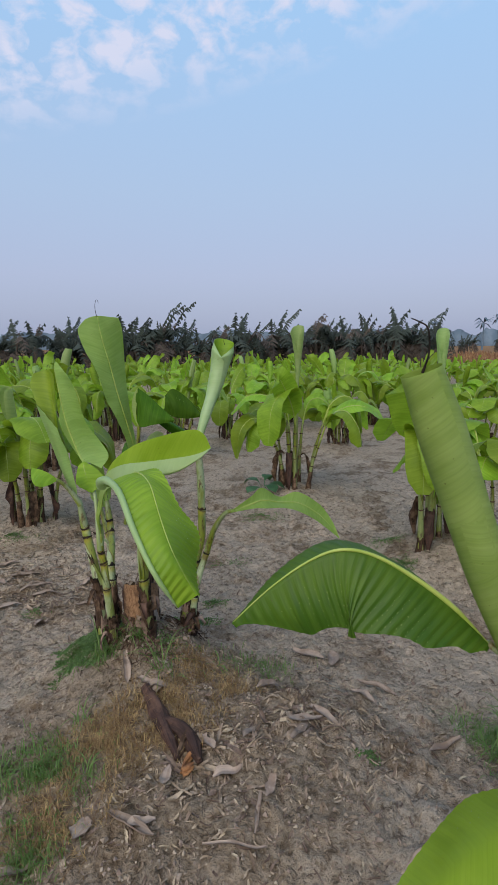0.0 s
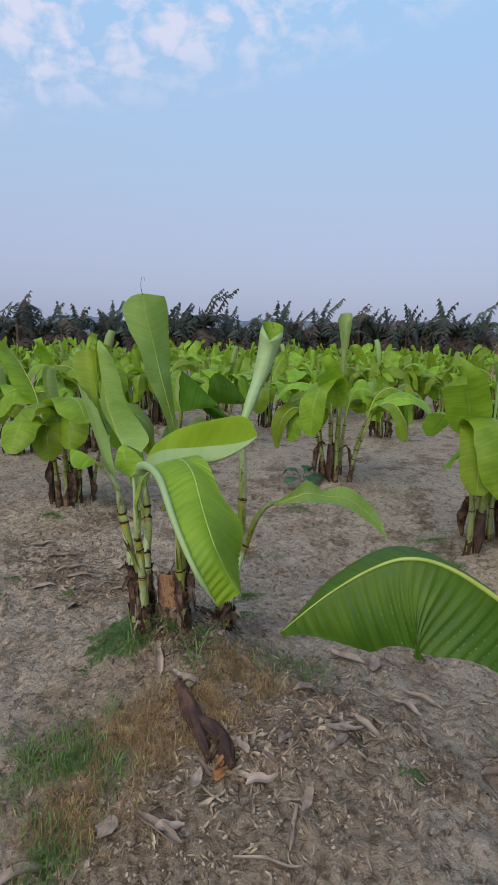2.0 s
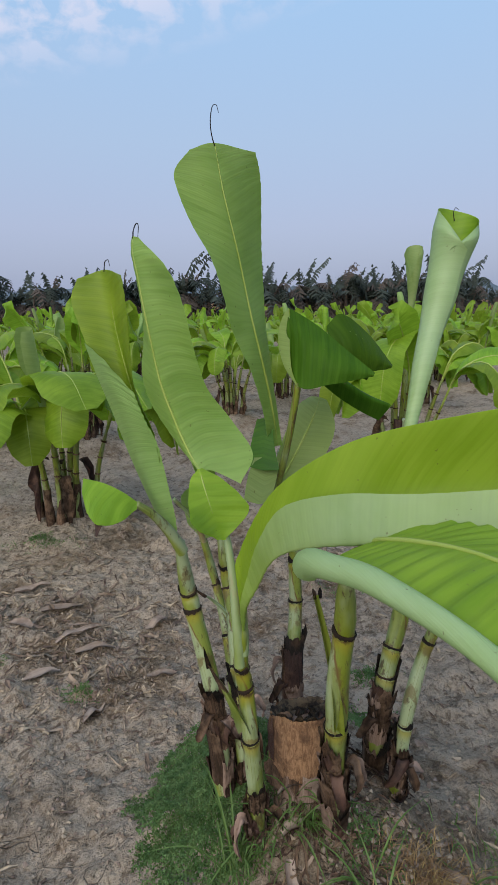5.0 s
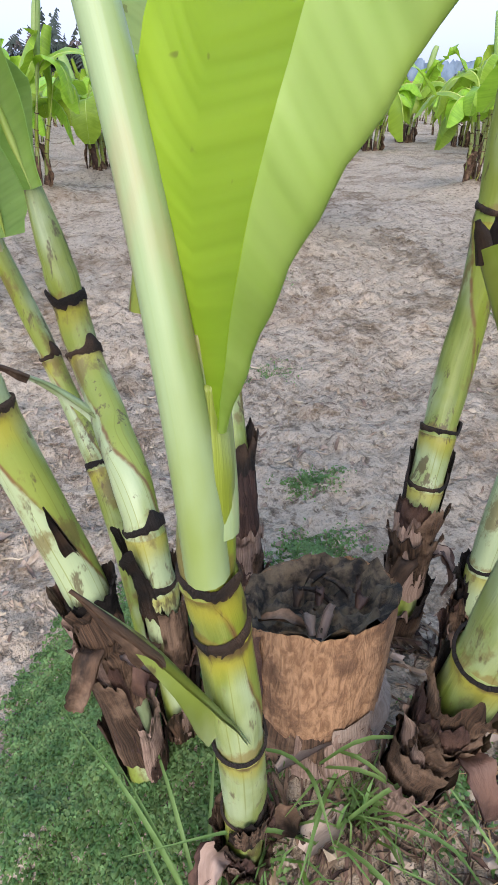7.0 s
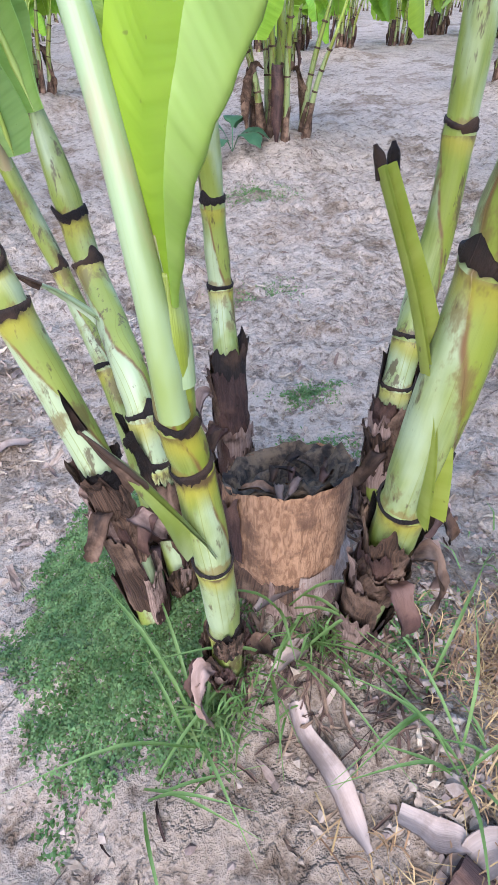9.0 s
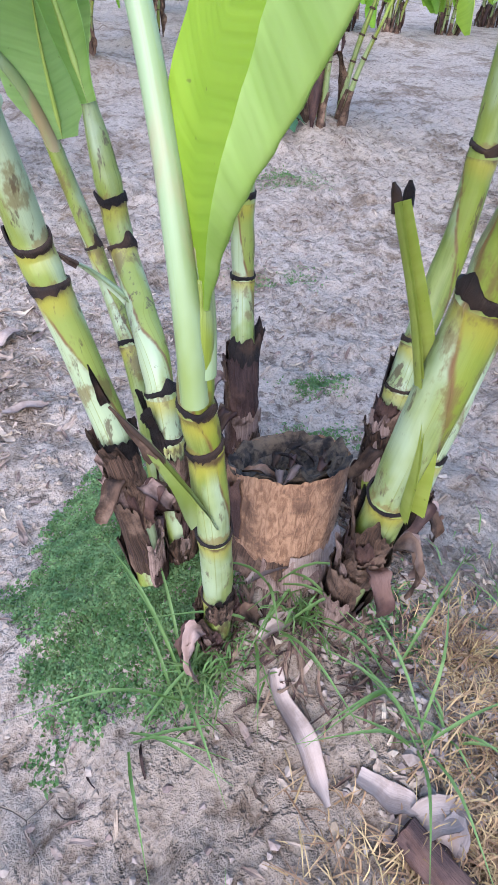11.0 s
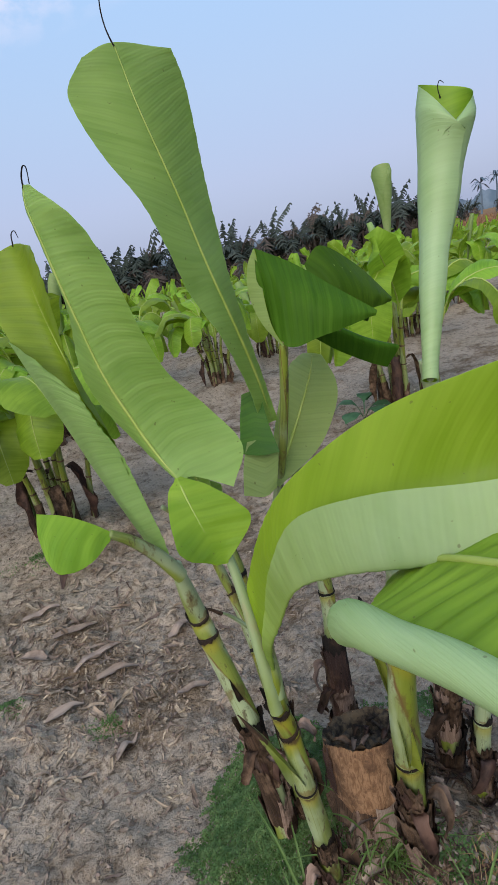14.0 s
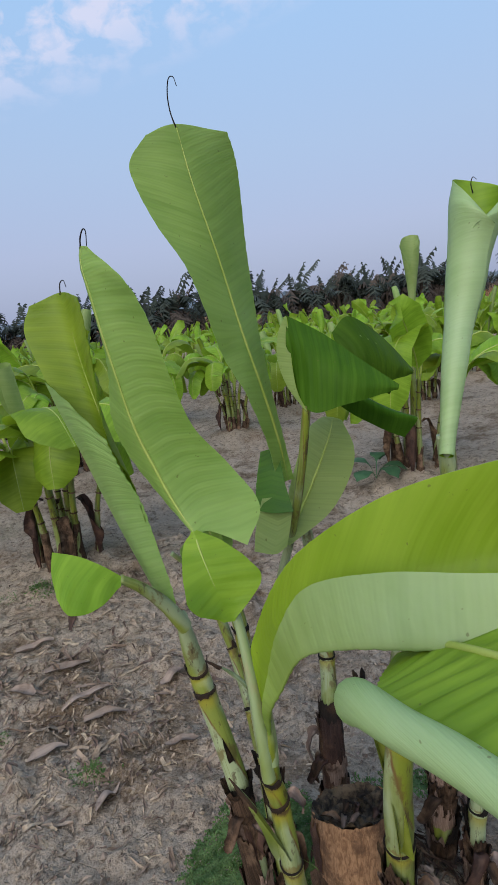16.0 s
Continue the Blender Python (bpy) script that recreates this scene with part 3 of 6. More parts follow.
def loft(parent, guides, mats, label="", mid=0, nu=40, nv=6, wave=0.0, pleat=0.0, seed=0.0, thick=0.0012, rib=0.0, name="leaf", flip=False):
    """A leaf sheet laid smoothly over a few guide lines that run from its foot to its tip; mid: the guide that carries the midrib."""
    b = Build()
    lines = [smooth_path(g, nu) for g in guides]
    ncol = (len(guides) - 1) * nv + 1
    grid, run = [], 0.0
    for i in range(nu):
        row = smooth_path([ln[i] for ln in lines], ncol)
        if i:
            run += (lines[mid][i] - lines[mid][i - 1]).length
        grid.append((run, row))
    top, under = [], []
    for i, (run, row) in enumerate(grid):
        ra, rc = grid[max(i - 1, 0)][1], grid[min(i + 1, nu - 1)][1]
        dist = [0.0]
        for m in range(1, ncol):
            dist.append(dist[-1] + (row[m] - row[m - 1]).length)
        d0 = dist[mid * nv]
        half = max(1e-4, dist[-1] - d0, d0)
        r0, r1 = [], []
        for m, p in enumerate(row):
            nn = (row[min(m + 1, ncol - 1)] - row[max(m - 1, 0)]).cross(rc[m] - ra[m])
            nn = nn.normalized() if nn.length > 1e-12 else Vector((0, -1, 0))
            if flip:
                nn = -nn
            v = dist[m] - d0
            q = min(1.0, abs(v) / half)
            off = wave * half * q ** 1.4 * N1(Vector((run * 9 + seed, v * 6, seed * 2.3)))
            off += pleat * min(1.0, q * 2.5) * math.sin(2 * math.pi * (run - 0.35 * abs(v)) / 0.024 + 2 * N1(Vector((run * 9, v * 9, seed))))
            r0.append(b.vert(p + nn * off, (run, v)))
            r1.append(b.vert(p + nn * (off - thick), (run, v)))
        top.append(r0)
        under.append(r1)
    b.grid(top, 0, flip=flip)
    b.grid(under, 1, flip=not flip)
    ob = part(name, b, mats, parent, label)
    if rib:
        r = Build()
        line = lines[mid]
        tube(r, [line[round(q * (nu - 2) / 12)] for q in range(13)], [(0, rib * 0.15), (0.16, rib), (0.5, rib * 0.65), (1, rib * 0.2)], 8, count=40)
        part("midrib", r, rib_mat, ob, "pale yellow-green midrib")
    return ob


def tendril(parent, pts, r=0.0016):
    b = Build()
    tube(b, pts, [(0, r), (0.15, r * 0.7), (1, r * 0.4)], 6, count=20)
    return part("tendril", b, collar_mat, parent, "black dried leaf-tip thread")


def stem(parent, pts, r0, r1, heights=(), husk=0.0, seed=0.0, mat=None, label="", sides=18, tip=None):
    """One pseudostem: sheath tube swelling at its collars; rough dark collars; rotting husks and torn flaps round the foot.
    heights: of the collars above the ground's datum; tip: (share, radius) from where the top tapers off into its leaf."""
    b = Build()
    way = smooth_path(pts, 120)
    nodes = [min(range(120), key=lambda i: abs(way[i].z - h)) / 119 for h in heights]
    r_of = lambda u: r0 + (r1 - r0) * u
    table = [(0, r0)]
    for u in nodes:
        table += [(max(0.001, u - 0.03), r_of(u) * 1.0), (max(0.002, u - 0.006), r_of(u) * 1.07), (min(0.999, u + 0.004), r_of(u) * 0.93), (min(0.9991, u + 0.05), r_of(u) * 1.0)]
    table = [q for q in table if not tip or q[0] < tip[0]]
    table += [(tip[0], r_of(tip[0]) * 0.93), (1, tip[1])] if tip else [(1, r1)]
    table.sort()
    line = tube(b, pts, table, sides, count=120, wob=0.08, seed=seed)
    runs = [0.0]
    for i in range(119):
        runs.append(runs[-1] + (line[i + 1] - line[i]).length)
    whole = runs[-1]
    marks = [0.0] + [runs[int(u * 119)] for u in nodes] + [whole + 1.0]
    for run, _ in b.uv:
        k = max(i for i, q in enumerate(marks) if q <= run + 1e-6)
        b.zone.append((run - marks[k] + (0.5 if k == 0 else 0.0), marks[min(k + 1, len(marks) - 1)] - run))
    ob = part("stem", b, mat or stem_mat, parent, label)
    for k, u in enumerate(nodes):
        i = int(u * 119)
        p, t = line[i], (line[min(i + 1, 119)] - line[max(i - 1, 0)]).normalized()
        rr = r_of(u) * 1.08
        rng = random.Random(int(seed * 100) + k)
        t2 = (t + Vector((rng.uniform(-0.3, 0.3), rng.uniform(-0.3, 0.3), 0))).normalized()
        x = t2.orthogonal().normalized()
        y = t2.cross(x)
        c = Build()
        rows = []
        n = 44
        tear, deep = rng.uniform(0, 6.28), rng.uniform(0.5, 1.3)
        for hh, gr in ((-1.0, 0.985), (-0.55, 1.01), (-0.15, 1.03), (0.0026, 1.045), (0.0034, 0.93)):
            row = []
            for j in range(n):
                a = 2 * math.pi * j / n
                ca, sa = math.cos(a), math.sin(a)
                lip = max(0, math.cos(a - tear)) ** 14 * 0.012 if hh > 0 else 0
                low = -(0.0022 + 0.0046 * deep * (0.5 + 0.5 * math.cos(a - tear - 1.5)) + 0.0035 * N1(Vector((ca * 4 + k, sa * 4, seed))) + 0.002 * N1(Vector((ca * 11, sa * 11, seed + k))))
                z = hh + 0.0012 * N1(Vector((ca * 9 + k, sa * 9, seed))) if hh > 0 else -hh * min(-0.0008, low)
                rg = gr + lip * 3 + 0.03 * N1(Vector((ca * 8, sa * 8, hh * 5 + k)))
                row.append(c.vert(p + t2 * (z + lip) + (x * ca + y * sa) * rr * rg, (z * 4, j / n)))
            rows.append(row)
        c.grid(rows, 0, closed=True)
        part("collar", c, collar_mat, ob, "dark dried sheath collar")
    if husk:
        skins = (collar_mat, husk_mat, dark_dry_mat, husk_mat, husk_mat, pale_husk_mat, dark_dry_mat, husk_mat, collar_mat, pale_husk_mat, husk_mat, dark_dry_mat)
        for k in range(12):
            # overlapping torn sheath rings, the lower ones outermost, their edges uneven and lifting
            rng = random.Random(int(seed * 77) + k)
            c = Build()
            rows = []
            a0, span = rng.uniform(0, 6.28), rng.uniform(2.0, 4.2)
            base = husk * max(0.0, 0.78 * (1 - k / 10.0)) + rng.uniform(-0.004, 0.006)
            hgt = husk * rng.uniform(0.26, 0.42)
            flare, twist = rng.uniform(0.001, 0.010), rng.uniform(-0.4, 0.4)
            for i in range(13):
                u = i / 12
                row = []
                for j in range(41):
                    q = j / 40 - 0.5
                    a = a0 + span * q * (1 - 0.25 * u * u) + twist * u + 0.14 * N1(Vector((u * 5, q * 3, seed + k)))
                    p = line[min(119, max(0, int(119 * (base + hgt * u) / whole)))]
                    r = r0 * (1.04 + 0.018 * k) * (1 + 0.07 * N1(Vector((a * 2, u * 3, seed + k))) + 0.05 * N1(Vector((a * 7, u * 9, seed + k)))) + flare * u ** 3 * (1 + N1(Vector((a * 3, k, 2))))
                    jag = (0.026 * N1(Vector((a * 1.6, k, seed))) + 0.014 * N1(Vector((a * 5, k, seed))) + 0.006 * N1(Vector((a * 17, k, seed)))) * u ** 1.5
                    jag -= 0.012 * N1(Vector((a * 3, k + 9, seed))) * (1 - u) ** 2
                    row.append(c.vert(p + Vector((math.cos(a) * r, math.sin(a) * r, jag)), (u * hgt, j / 40)))
                rows.append(row)
            c.grid(rows, 0)
            part("husk", c, skins[k], ob, "torn papery sheath husk" if skins[k] is pale_husk_mat else "dark torn sheath husk")
        for k in range(3):
            # a papery flap that has come away and curls down
            rng = random.Random(int(seed * 55) + k)
            a = rng.uniform(3.3, 6.2)
            o = Vector((math.cos(a), math.sin(a), 0))
            sd = Vector((-o.y, o.x, 0)) * rng.uniform(-0.02, 0.02)
            p = line[min(119, int(119 * husk * rng.uniform(0.5, 0.9) / whole))]
            f = Build()
            ln = rng.uniform(0.035, 0.065)
            blade(f, [p + o * r0 * 1.1, p + o * (r0 + 0.018) + Vector((0, 0, 0.006)), p + o * (r0 + 0.034) + sd + Vector((0, 0, -ln * 0.5)), p + o * (r0 + 0.030) + sd * 2 + Vector((0, 0, -ln))],
                  [(0, 0.008), (0.3, 0.014), (0.6, 0.011), (0.8, 0.010), (1, 0.003)], [tuple(o * 0.3 + Vector((0, 0, 1))), tuple(o)], left=(-10, 15, 50), right=(-10, 10, 60), nu=18, nv=6, wave=0.5, seed=seed + k, ragged=0.45, slots=(0, 0))
            part("husk_flap", f, (pale_husk_mat, husk_mat, dark_dry_mat)[k], ob, "curled papery husk flap")
    return ob


def petiole(parent, pts, r0, r1, mat=None, squash=0.85):
    b = Build()
    tube(b, pts, [(0, r0), (1, r1)], 14, count=30, squash=squash)
    return part("petiole", b, mat or petiole_mat, parent)


# ---- ground ----
MAIN = Vector((-0.48, 2.32))
NEAR_CLUMPS = [(0.42, 5.38), (-1.80, 4.30), (1.28, 3.69), (1.66, 3.50), (-2.35, 6.18), (-1.03, 7.27), (-0.40, 8.75), (-2.15, 8.51), (2.82, 6.57),
               (1.63, 10.16), (2.72, 10.08), (-3.12, 5.91), (0.85, 1.1), (1.30, 8.08), (-3.62, 3.61), (3.45, 4.75), (-3.44, 8.07), (0.43, 10.46), (-1.39, 10.61), (4.06, 8.20), (-4.70, 7.11), (3.13, 2.48)]


def soil_height(x, y, rough=True):
    z = 0.055 - 0.03 * min(20.0, max(0.0, y - 6.0)) + 0.14 * math.exp(-((x / 0.9) ** 2 + ((y - 1.75) / 0.55) ** 2))
    z += 0.23 * math.exp(-(((x - MAIN.x) / 0.33) ** 2 + ((y - MAIN.y) / 0.33) ** 2))
    z += 0.05 * math.exp(-(((x + 0.495) / 0.06) ** 2 + ((y - 2.258) / 0.05) ** 2))
    for cx, cy in NEAR_CLUMPS:
        d = (x - cx) ** 2 + (y - cy) ** 2
        if d < 1.2:
            z += 0.11 * math.exp(-d / 0.14)
    if abs(x) < 14 and -4 < y < 24:
        z += 0.030 * N1(Vector((x * 0.9, y * 0.9, 1.3))) + 0.018 * N1(Vector((x * 2.7, y * 2.7, 4.1)))
        if rough:
            q = N1(Vector((x * 9, y * 9, 7.7)))
            z += 0.017 * q + 0.012 * N1(Vector((x * 23, y * 23, 2.2))) + 0.007 * N1(Vector((x * 55, y * 55, 9.1)))
            crust = N1(Vector((x * 4.5 + y, y * 8, 5.5))) + 0.3 * N1(Vector((x * 17, y * 17, 1.5)))
            z += 0.010 * min(1.0, max(0.0, crust * 8 + 0.5))
            flake = N1(Vector((x * 11 - y * 3, y * 15, 6.5))) + 0.35 * N1(Vector((x * 34, y * 34, 2.5)))
            z += 0.006 * min(1.0, max(0.0, flake * 9 + 0.3))
            lump = N1(Vector((x * 14 + 5, y * 14, 3.3)))
            z += 0.045 * max(0.0, lump - 0.15) * (1 + N1(Vector((x * 2, y * 2, 8))))
    return z


def axis(lo, hi, step, far0, far1, grow=1.09):
    mid = list(np.arange(lo, hi, step))
    a, s = [], step
    q = lo
    while q > far0:
        s *= grow
        q -= s
        a.append(q)
    c, s, q = [], step, mid[-1]
    while q < far1:
        s *= grow
        q += s
        c.append(q)
    return a[::-1] + mid + c


gx, gy = axis(-2.1, 1.5, 0.016, -900, 900), axis(0.6, 4.4, 0.017, -300, 1500, 1.05)
gb = Build()
gb.v = [(x, y, soil_height(x, y)) for y in gy for x in gx]
gb.uv = [(0.0, 0.0)] * len(gb.v)
W = len(gx)
gz = [v[2] for v in gb.v]
gx, gy = np.array(gx), np.array(gy)
gb.f = [(j * W + i, j * W + i + 1, (j + 1) * W + i + 1, (j + 1) * W + i) for j in range(len(gy) - 1) for i in range(W - 1)]
gb.s = [0] * len(gb.f)
ground = part("ground", gb, soil_mat, None)
tagged(ground, "dry grey-brown silt soil with crumbs and cracks", "ground", kind="structure")


def mesh_height(x, y):
    """Height of the ground's sheet itself."""
    i = min(max(int(np.searchsorted(gx, x)) - 1, 0), W - 2)
    j = min(max(int(np.searchsorted(gy, y)) - 1, 0), len(gy) - 2)
    f, h = (x - gx[i]) / (gx[i + 1] - gx[i]), (y - gy[j]) / (gy[j + 1] - gy[j])
    a, b, c, d = (gz[j * W + i], gz[j * W + i + 1], gz[(j + 1) * W + i], gz[(j + 1) * W + i + 1])
    return (a * (1 - f) + b * f) * (1 - h) + (c * (1 - f) + d * f) * h


def ground_at(x, y, up=0.0):
    return Vector((x, y, mesh_height(x, y) + up))


# ---- the main clump ----
clump = thing("banana_plant", "green young banana plant clump with rolled and open leaves", "banana plant", at=ground_at(MAIN.x, MAIN.y))
clump_origin = clump.location.copy()
clump.location = (0, 0, 0)


def g3(x, y, up=-0.03):
    return (x, y, soil_height(x, y, False) + up)


# stems: front, right front, back, right back, left, middle, far right, thin left
stem(clump, [g3(-0.583, 2.212), (-0.584, 2.203, 0.405), (-0.592, 2.187, 0.549), (-0.600, 2.193, 0.662), (-0.607, 2.188, 0.714), (-0.606, 2.187, 0.765), (-0.603, 2.194, 0.815)], 0.0188, 0.0124,
     (0.405, 0.549, 0.662, 0.714), 0.09, 1.0, tip=(0.86, 0.008), label="pale waxy young banana stem with black collars")
stem(clump, [g3(-0.416, 2.216), (-0.424, 2.185, 0.471), (-0.426, 2.170, 0.599), (-0.426, 2.159, 0.72), (-0.418, 2.159, 0.815), (-0.420, 2.141, 0.90), (-0.426, 2.101, 0.985)], 0.0225, 0.0190,
     (0.471, 0.599, 0.815), 0.19, 2.0, tip=(0.76, 0.009))
stem(clump, [g3(-0.496, 2.506), (-0.494, 2.563, 0.43), (-0.485, 2.653, 0.58), (-0.497, 2.650, 0.83), (-0.525, 2.625, 1.02)], 0.0255, 0.011,
     (0.575, 0.70), 0.27, 3.0, label="green stem in a dark husk")
stem(clump, [g3(-0.297, 2.422), (-0.267, 2.469, 0.46), (-0.226, 2.517, 0.62), (-0.214, 2.529, 0.72), (-0.216, 2.544, 0.95), (-0.228, 2.544, 1.12)], 0.0245, 0.016,
     (0.475, 0.545, 0.80), 0.21, 4.0)
stem(clump, [g3(-0.661, 2.318), (-0.685, 2.370, 0.47), (-0.711, 2.393, 0.60), (-0.734, 2.404, 0.705), (-0.743, 2.408, 0.75), (-0.750, 2.375, 0.885)], 0.0215, 0.0180,
     (0.475, 0.703, 0.748), 0.17, 5.0, tip=(0.84, 0.012))
stem(clump, [g3(-0.613, 2.351), (-0.629, 2.391, 0.554), (-0.647, 2.486, 0.63), (-0.662, 2.541, 0.681), (-0.670, 2.556, 0.75), (-0.685, 2.576, 0.85)], 0.0195, 0.0150,
     (0.505, 0.565, 0.681, 0.731), 0.12, 6.0, tip=(0.84, 0.007))
leaf(clump, [(-0.682, 2.557, 0.83), (-0.703, 2.583, 0.911), (-0.730, 2.591, 1.017), (-0.760, 2.592, 1.094)], [(0, 0.010), (0.3, 0.022), (0.7, 0.030), (1.0, 0.004)], [(0.3, -0.9, 0.2)],
     [leaf_young, leaf_under], "slender young leaf", left=(20, 10, 40), right=(20, 10, 40), nu=20, seed=6.9, rib=0.004)
stem(clump, [g3(-0.260, 2.342), (-0.232, 2.374, 0.46), (-0.184, 2.414, 0.615), (-0.144, 2.384, 0.74), (-0.089, 2.337, 0.832), (-0.039, 2.314, 0.855)], 0.0180, 0.0085,
     (0.43, 0.62), 0.10, 7.0, label="thin green stem bending over")
stem(clump, [g3(-0.634, 2.452), (-0.662, 2.534, 0.485), (-0.699, 2.613, 0.628), (-0.738, 2.644, 0.773)], 0.0155, 0.0100, (0.53, 0.645), 0.06, 8.0)

# tall half-furled leaf with a blunt top
a_leaf = loft(clump, [[(-0.556, 2.575, 1.04), (-0.566, 2.55, 1.13), (-0.590, 2.502, 1.233), (-0.625, 2.485, 1.318), (-0.645, 2.475, 1.40), (-0.671, 2.470, 1.476), (-0.709, 2.475, 1.544), (-0.739, 2.487, 1.62), (-0.742, 2.50, 1.655), (-0.712, 2.51, 1.692)],
                      [(-0.534, 2.604, 1.04), (-0.545, 2.580, 1.13), (-0.566, 2.555, 1.238), (-0.590, 2.54, 1.346), (-0.601, 2.535, 1.40), (-0.613, 2.53, 1.465), (-0.628, 2.522, 1.535), (-0.646, 2.518, 1.613), (-0.655, 2.52, 1.665), (-0.662, 2.523, 1.706)],
                      [(-0.522, 2.606, 1.04), (-0.535, 2.603, 1.13), (-0.549, 2.605, 1.226), (-0.561, 2.608, 1.335), (-0.566, 2.61, 1.40), (-0.569, 2.61, 1.46), (-0.570, 2.61, 1.535), (-0.570, 2.60, 1.63), (-0.572, 2.59, 1.67), (-0.579, 2.576, 1.699)]],
              [leaf_tall, leaf_under], "tall half-unfurled leaf, yellow-green with a pale midrib", mid=1, nu=60, nv=10, wave=0.05, seed=1.0, rib=0.0038, pleat=0.0007, name="furled_leaf")
tendril(a_leaf, [(-0.662, 2.523, 1.700), (-0.668, 2.522, 1.724), (-0.669, 2.522, 1.750), (-0.664, 2.521, 1.772), (-0.656, 2.521, 1.774), (-0.652, 2.521, 1.760)])
# left tall leaf, one half broad, on its own grooved stalk from the front stem
petiole(clump, [(-0.609, 2.178, 0.725), (-0.611, 2.183, 0.775), (-0.615, 2.194, 0.83), (-0.622, 2.212, 0.90), (-0.634, 2.233, 0.97), (-0.660, 2.260, 1.04), (-0.681, 2.282, 1.085)], 0.0125, 0.006, waxy_mat)
i_leaf = loft(clump, [[(-0.690, 2.275, 1.085), (-0.735, 2.312, 1.13), (-0.783, 2.340, 1.195), (-0.799, 2.345, 1.255), (-0.790, 2.335, 1.33), (-0.790, 2.33, 1.39), (-0.797, 2.33, 1.445), (-0.803, 2.335, 1.482), (-0.800, 2.335, 1.508)],
                      [(-0.680, 2.269, 1.080), (-0.709, 2.290, 1.121), (-0.737, 2.302, 1.188), (-0.755, 2.300, 1.247), (-0.768, 2.300, 1.322), (-0.778, 2.300, 1.386), (-0.787, 2.305, 1.445), (-0.795, 2.315, 1.480), (-0.797, 2.332, 1.508)],
                      [(-0.660, 2.275, 1.082), (-0.668, 2.300, 1.125), (-0.690, 2.312, 1.188), (-0.712, 2.308, 1.245), (-0.728, 2.302, 1.315), (-0.738, 2.296, 1.375), (-0.750, 2.293, 1.430), (-0.768, 2.298, 1.474), (-0.795, 2.330, 1.509)],
                      [(-0.606, 2.262, 1.060), (-0.584, 2.303, 1.105), (-0.622, 2.325, 1.165), (-0.667, 2.316, 1.228), (-0.686, 2.305, 1.290), (-0.697, 2.290, 1.350), (-0.710, 2.279, 1.408), (-0.732, 2.276, 1.457), (-0.785, 2.320, 1.506)]],
              [leaf_tall, leaf_under], "upright yellow-green leaf with a broad wavy half", mid=1, nu=60, nv=7, wave=0.05, seed=2.4, rib=0.0028, pleat=0.0007)
tendril(i_leaf, [(-0.797, 2.332, 1.503), (-0.795, 2.331, 1.518), (-0.789, 2.330, 1.530), (-0.785, 2.330, 1.527), (-0.787, 2.330, 1.508)])
loft(clump, [[(-0.686, 2.264, 1.088), (-0.699, 2.244, 1.070), (-0.697, 2.205, 1.035), (-0.684, 2.174, 1.008), (-0.648, 2.203, 0.975)],
             [(-0.683, 2.262, 1.089), (-0.673, 2.243, 1.062), (-0.661, 2.226, 1.03), (-0.650, 2.218, 1.0), (-0.635, 2.211, 0.968)],
             [(-0.678, 2.264, 1.090), (-0.643, 2.262, 1.070), (-0.607, 2.253, 1.042), (-0.590, 2.244, 1.012), (-0.629, 2.214, 0.972)]],
     [leaf_top, leaf_top], "small folded leaf lobe", mid=1, nu=24, nv=8, wave=0.10, seed=8.3, rib=0.0022, pleat=0.0012)
# left cupped leaf: an inner sheet open at the top, wrapped below by its own margin
j_leaf = loft(clump, [[(-0.752, 2.362, 0.878), (-0.757, 2.357, 0.968), (-0.772, 2.358, 1.052), (-0.790, 2.368, 1.130), (-0.828, 2.395, 1.205), (-0.843, 2.420, 1.31), (-0.853, 2.450, 1.40), (-0.864, 2.475, 1.449)],
                      [(-0.760, 2.390, 0.878), (-0.792, 2.425, 0.968), (-0.824, 2.470, 1.052), (-0.850, 2.505, 1.140), (-0.880, 2.535, 1.23), (-0.905, 2.555, 1.33), (-0.920, 2.570, 1.42), (-0.930, 2.580, 1.466)],
                      [(-0.768, 2.374, 0.878), (-0.826, 2.440, 0.968), (-0.871, 2.480, 1.052), (-0.910, 2.508, 1.145), (-0.950, 2.530, 1.24), (-0.985, 2.548, 1.33), (-1.006, 2.560, 1.40), (-0.992, 2.572, 1.447)]],
              [leaf_top, leaf_top], "cupped green leaf opening at its top", mid=1, nu=50, nv=10, wave=0.03, seed=3.7, pleat=0.0008, rib=0.004)
loft(j_leaf, [[(-0.767, 2.372, 0.878), (-0.828, 2.436, 0.968), (-0.873, 2.474, 1.052), (-0.913, 2.502, 1.145), (-0.953, 2.524, 1.24), (-0.977, 2.537, 1.305)],
              [(-0.757, 2.350, 0.878), (-0.792, 2.372, 0.968), (-0.824, 2.398, 1.052), (-0.855, 2.420, 1.140), (-0.888, 2.442, 1.220), (-0.908, 2.455, 1.272)],
              [(-0.749, 2.358, 0.878), (-0.754, 2.352, 0.968), (-0.769, 2.353, 1.052), (-0.788, 2.362, 1.120), (-0.815, 2.382, 1.175), (-0.832, 2.393, 1.212)]],
     [leaf_under, leaf_under], "paler underside of the wrapped margin", mid=0, nu=40, nv=8, wave=0.03, seed=3.9, pleat=0.0012, name="margin")
tendril(j_leaf, [(-0.930, 2.578, 1.462), (-0.926, 2.576, 1.482), (-0.918, 2.575, 1.487), (-0.915, 2.575, 1.474)])
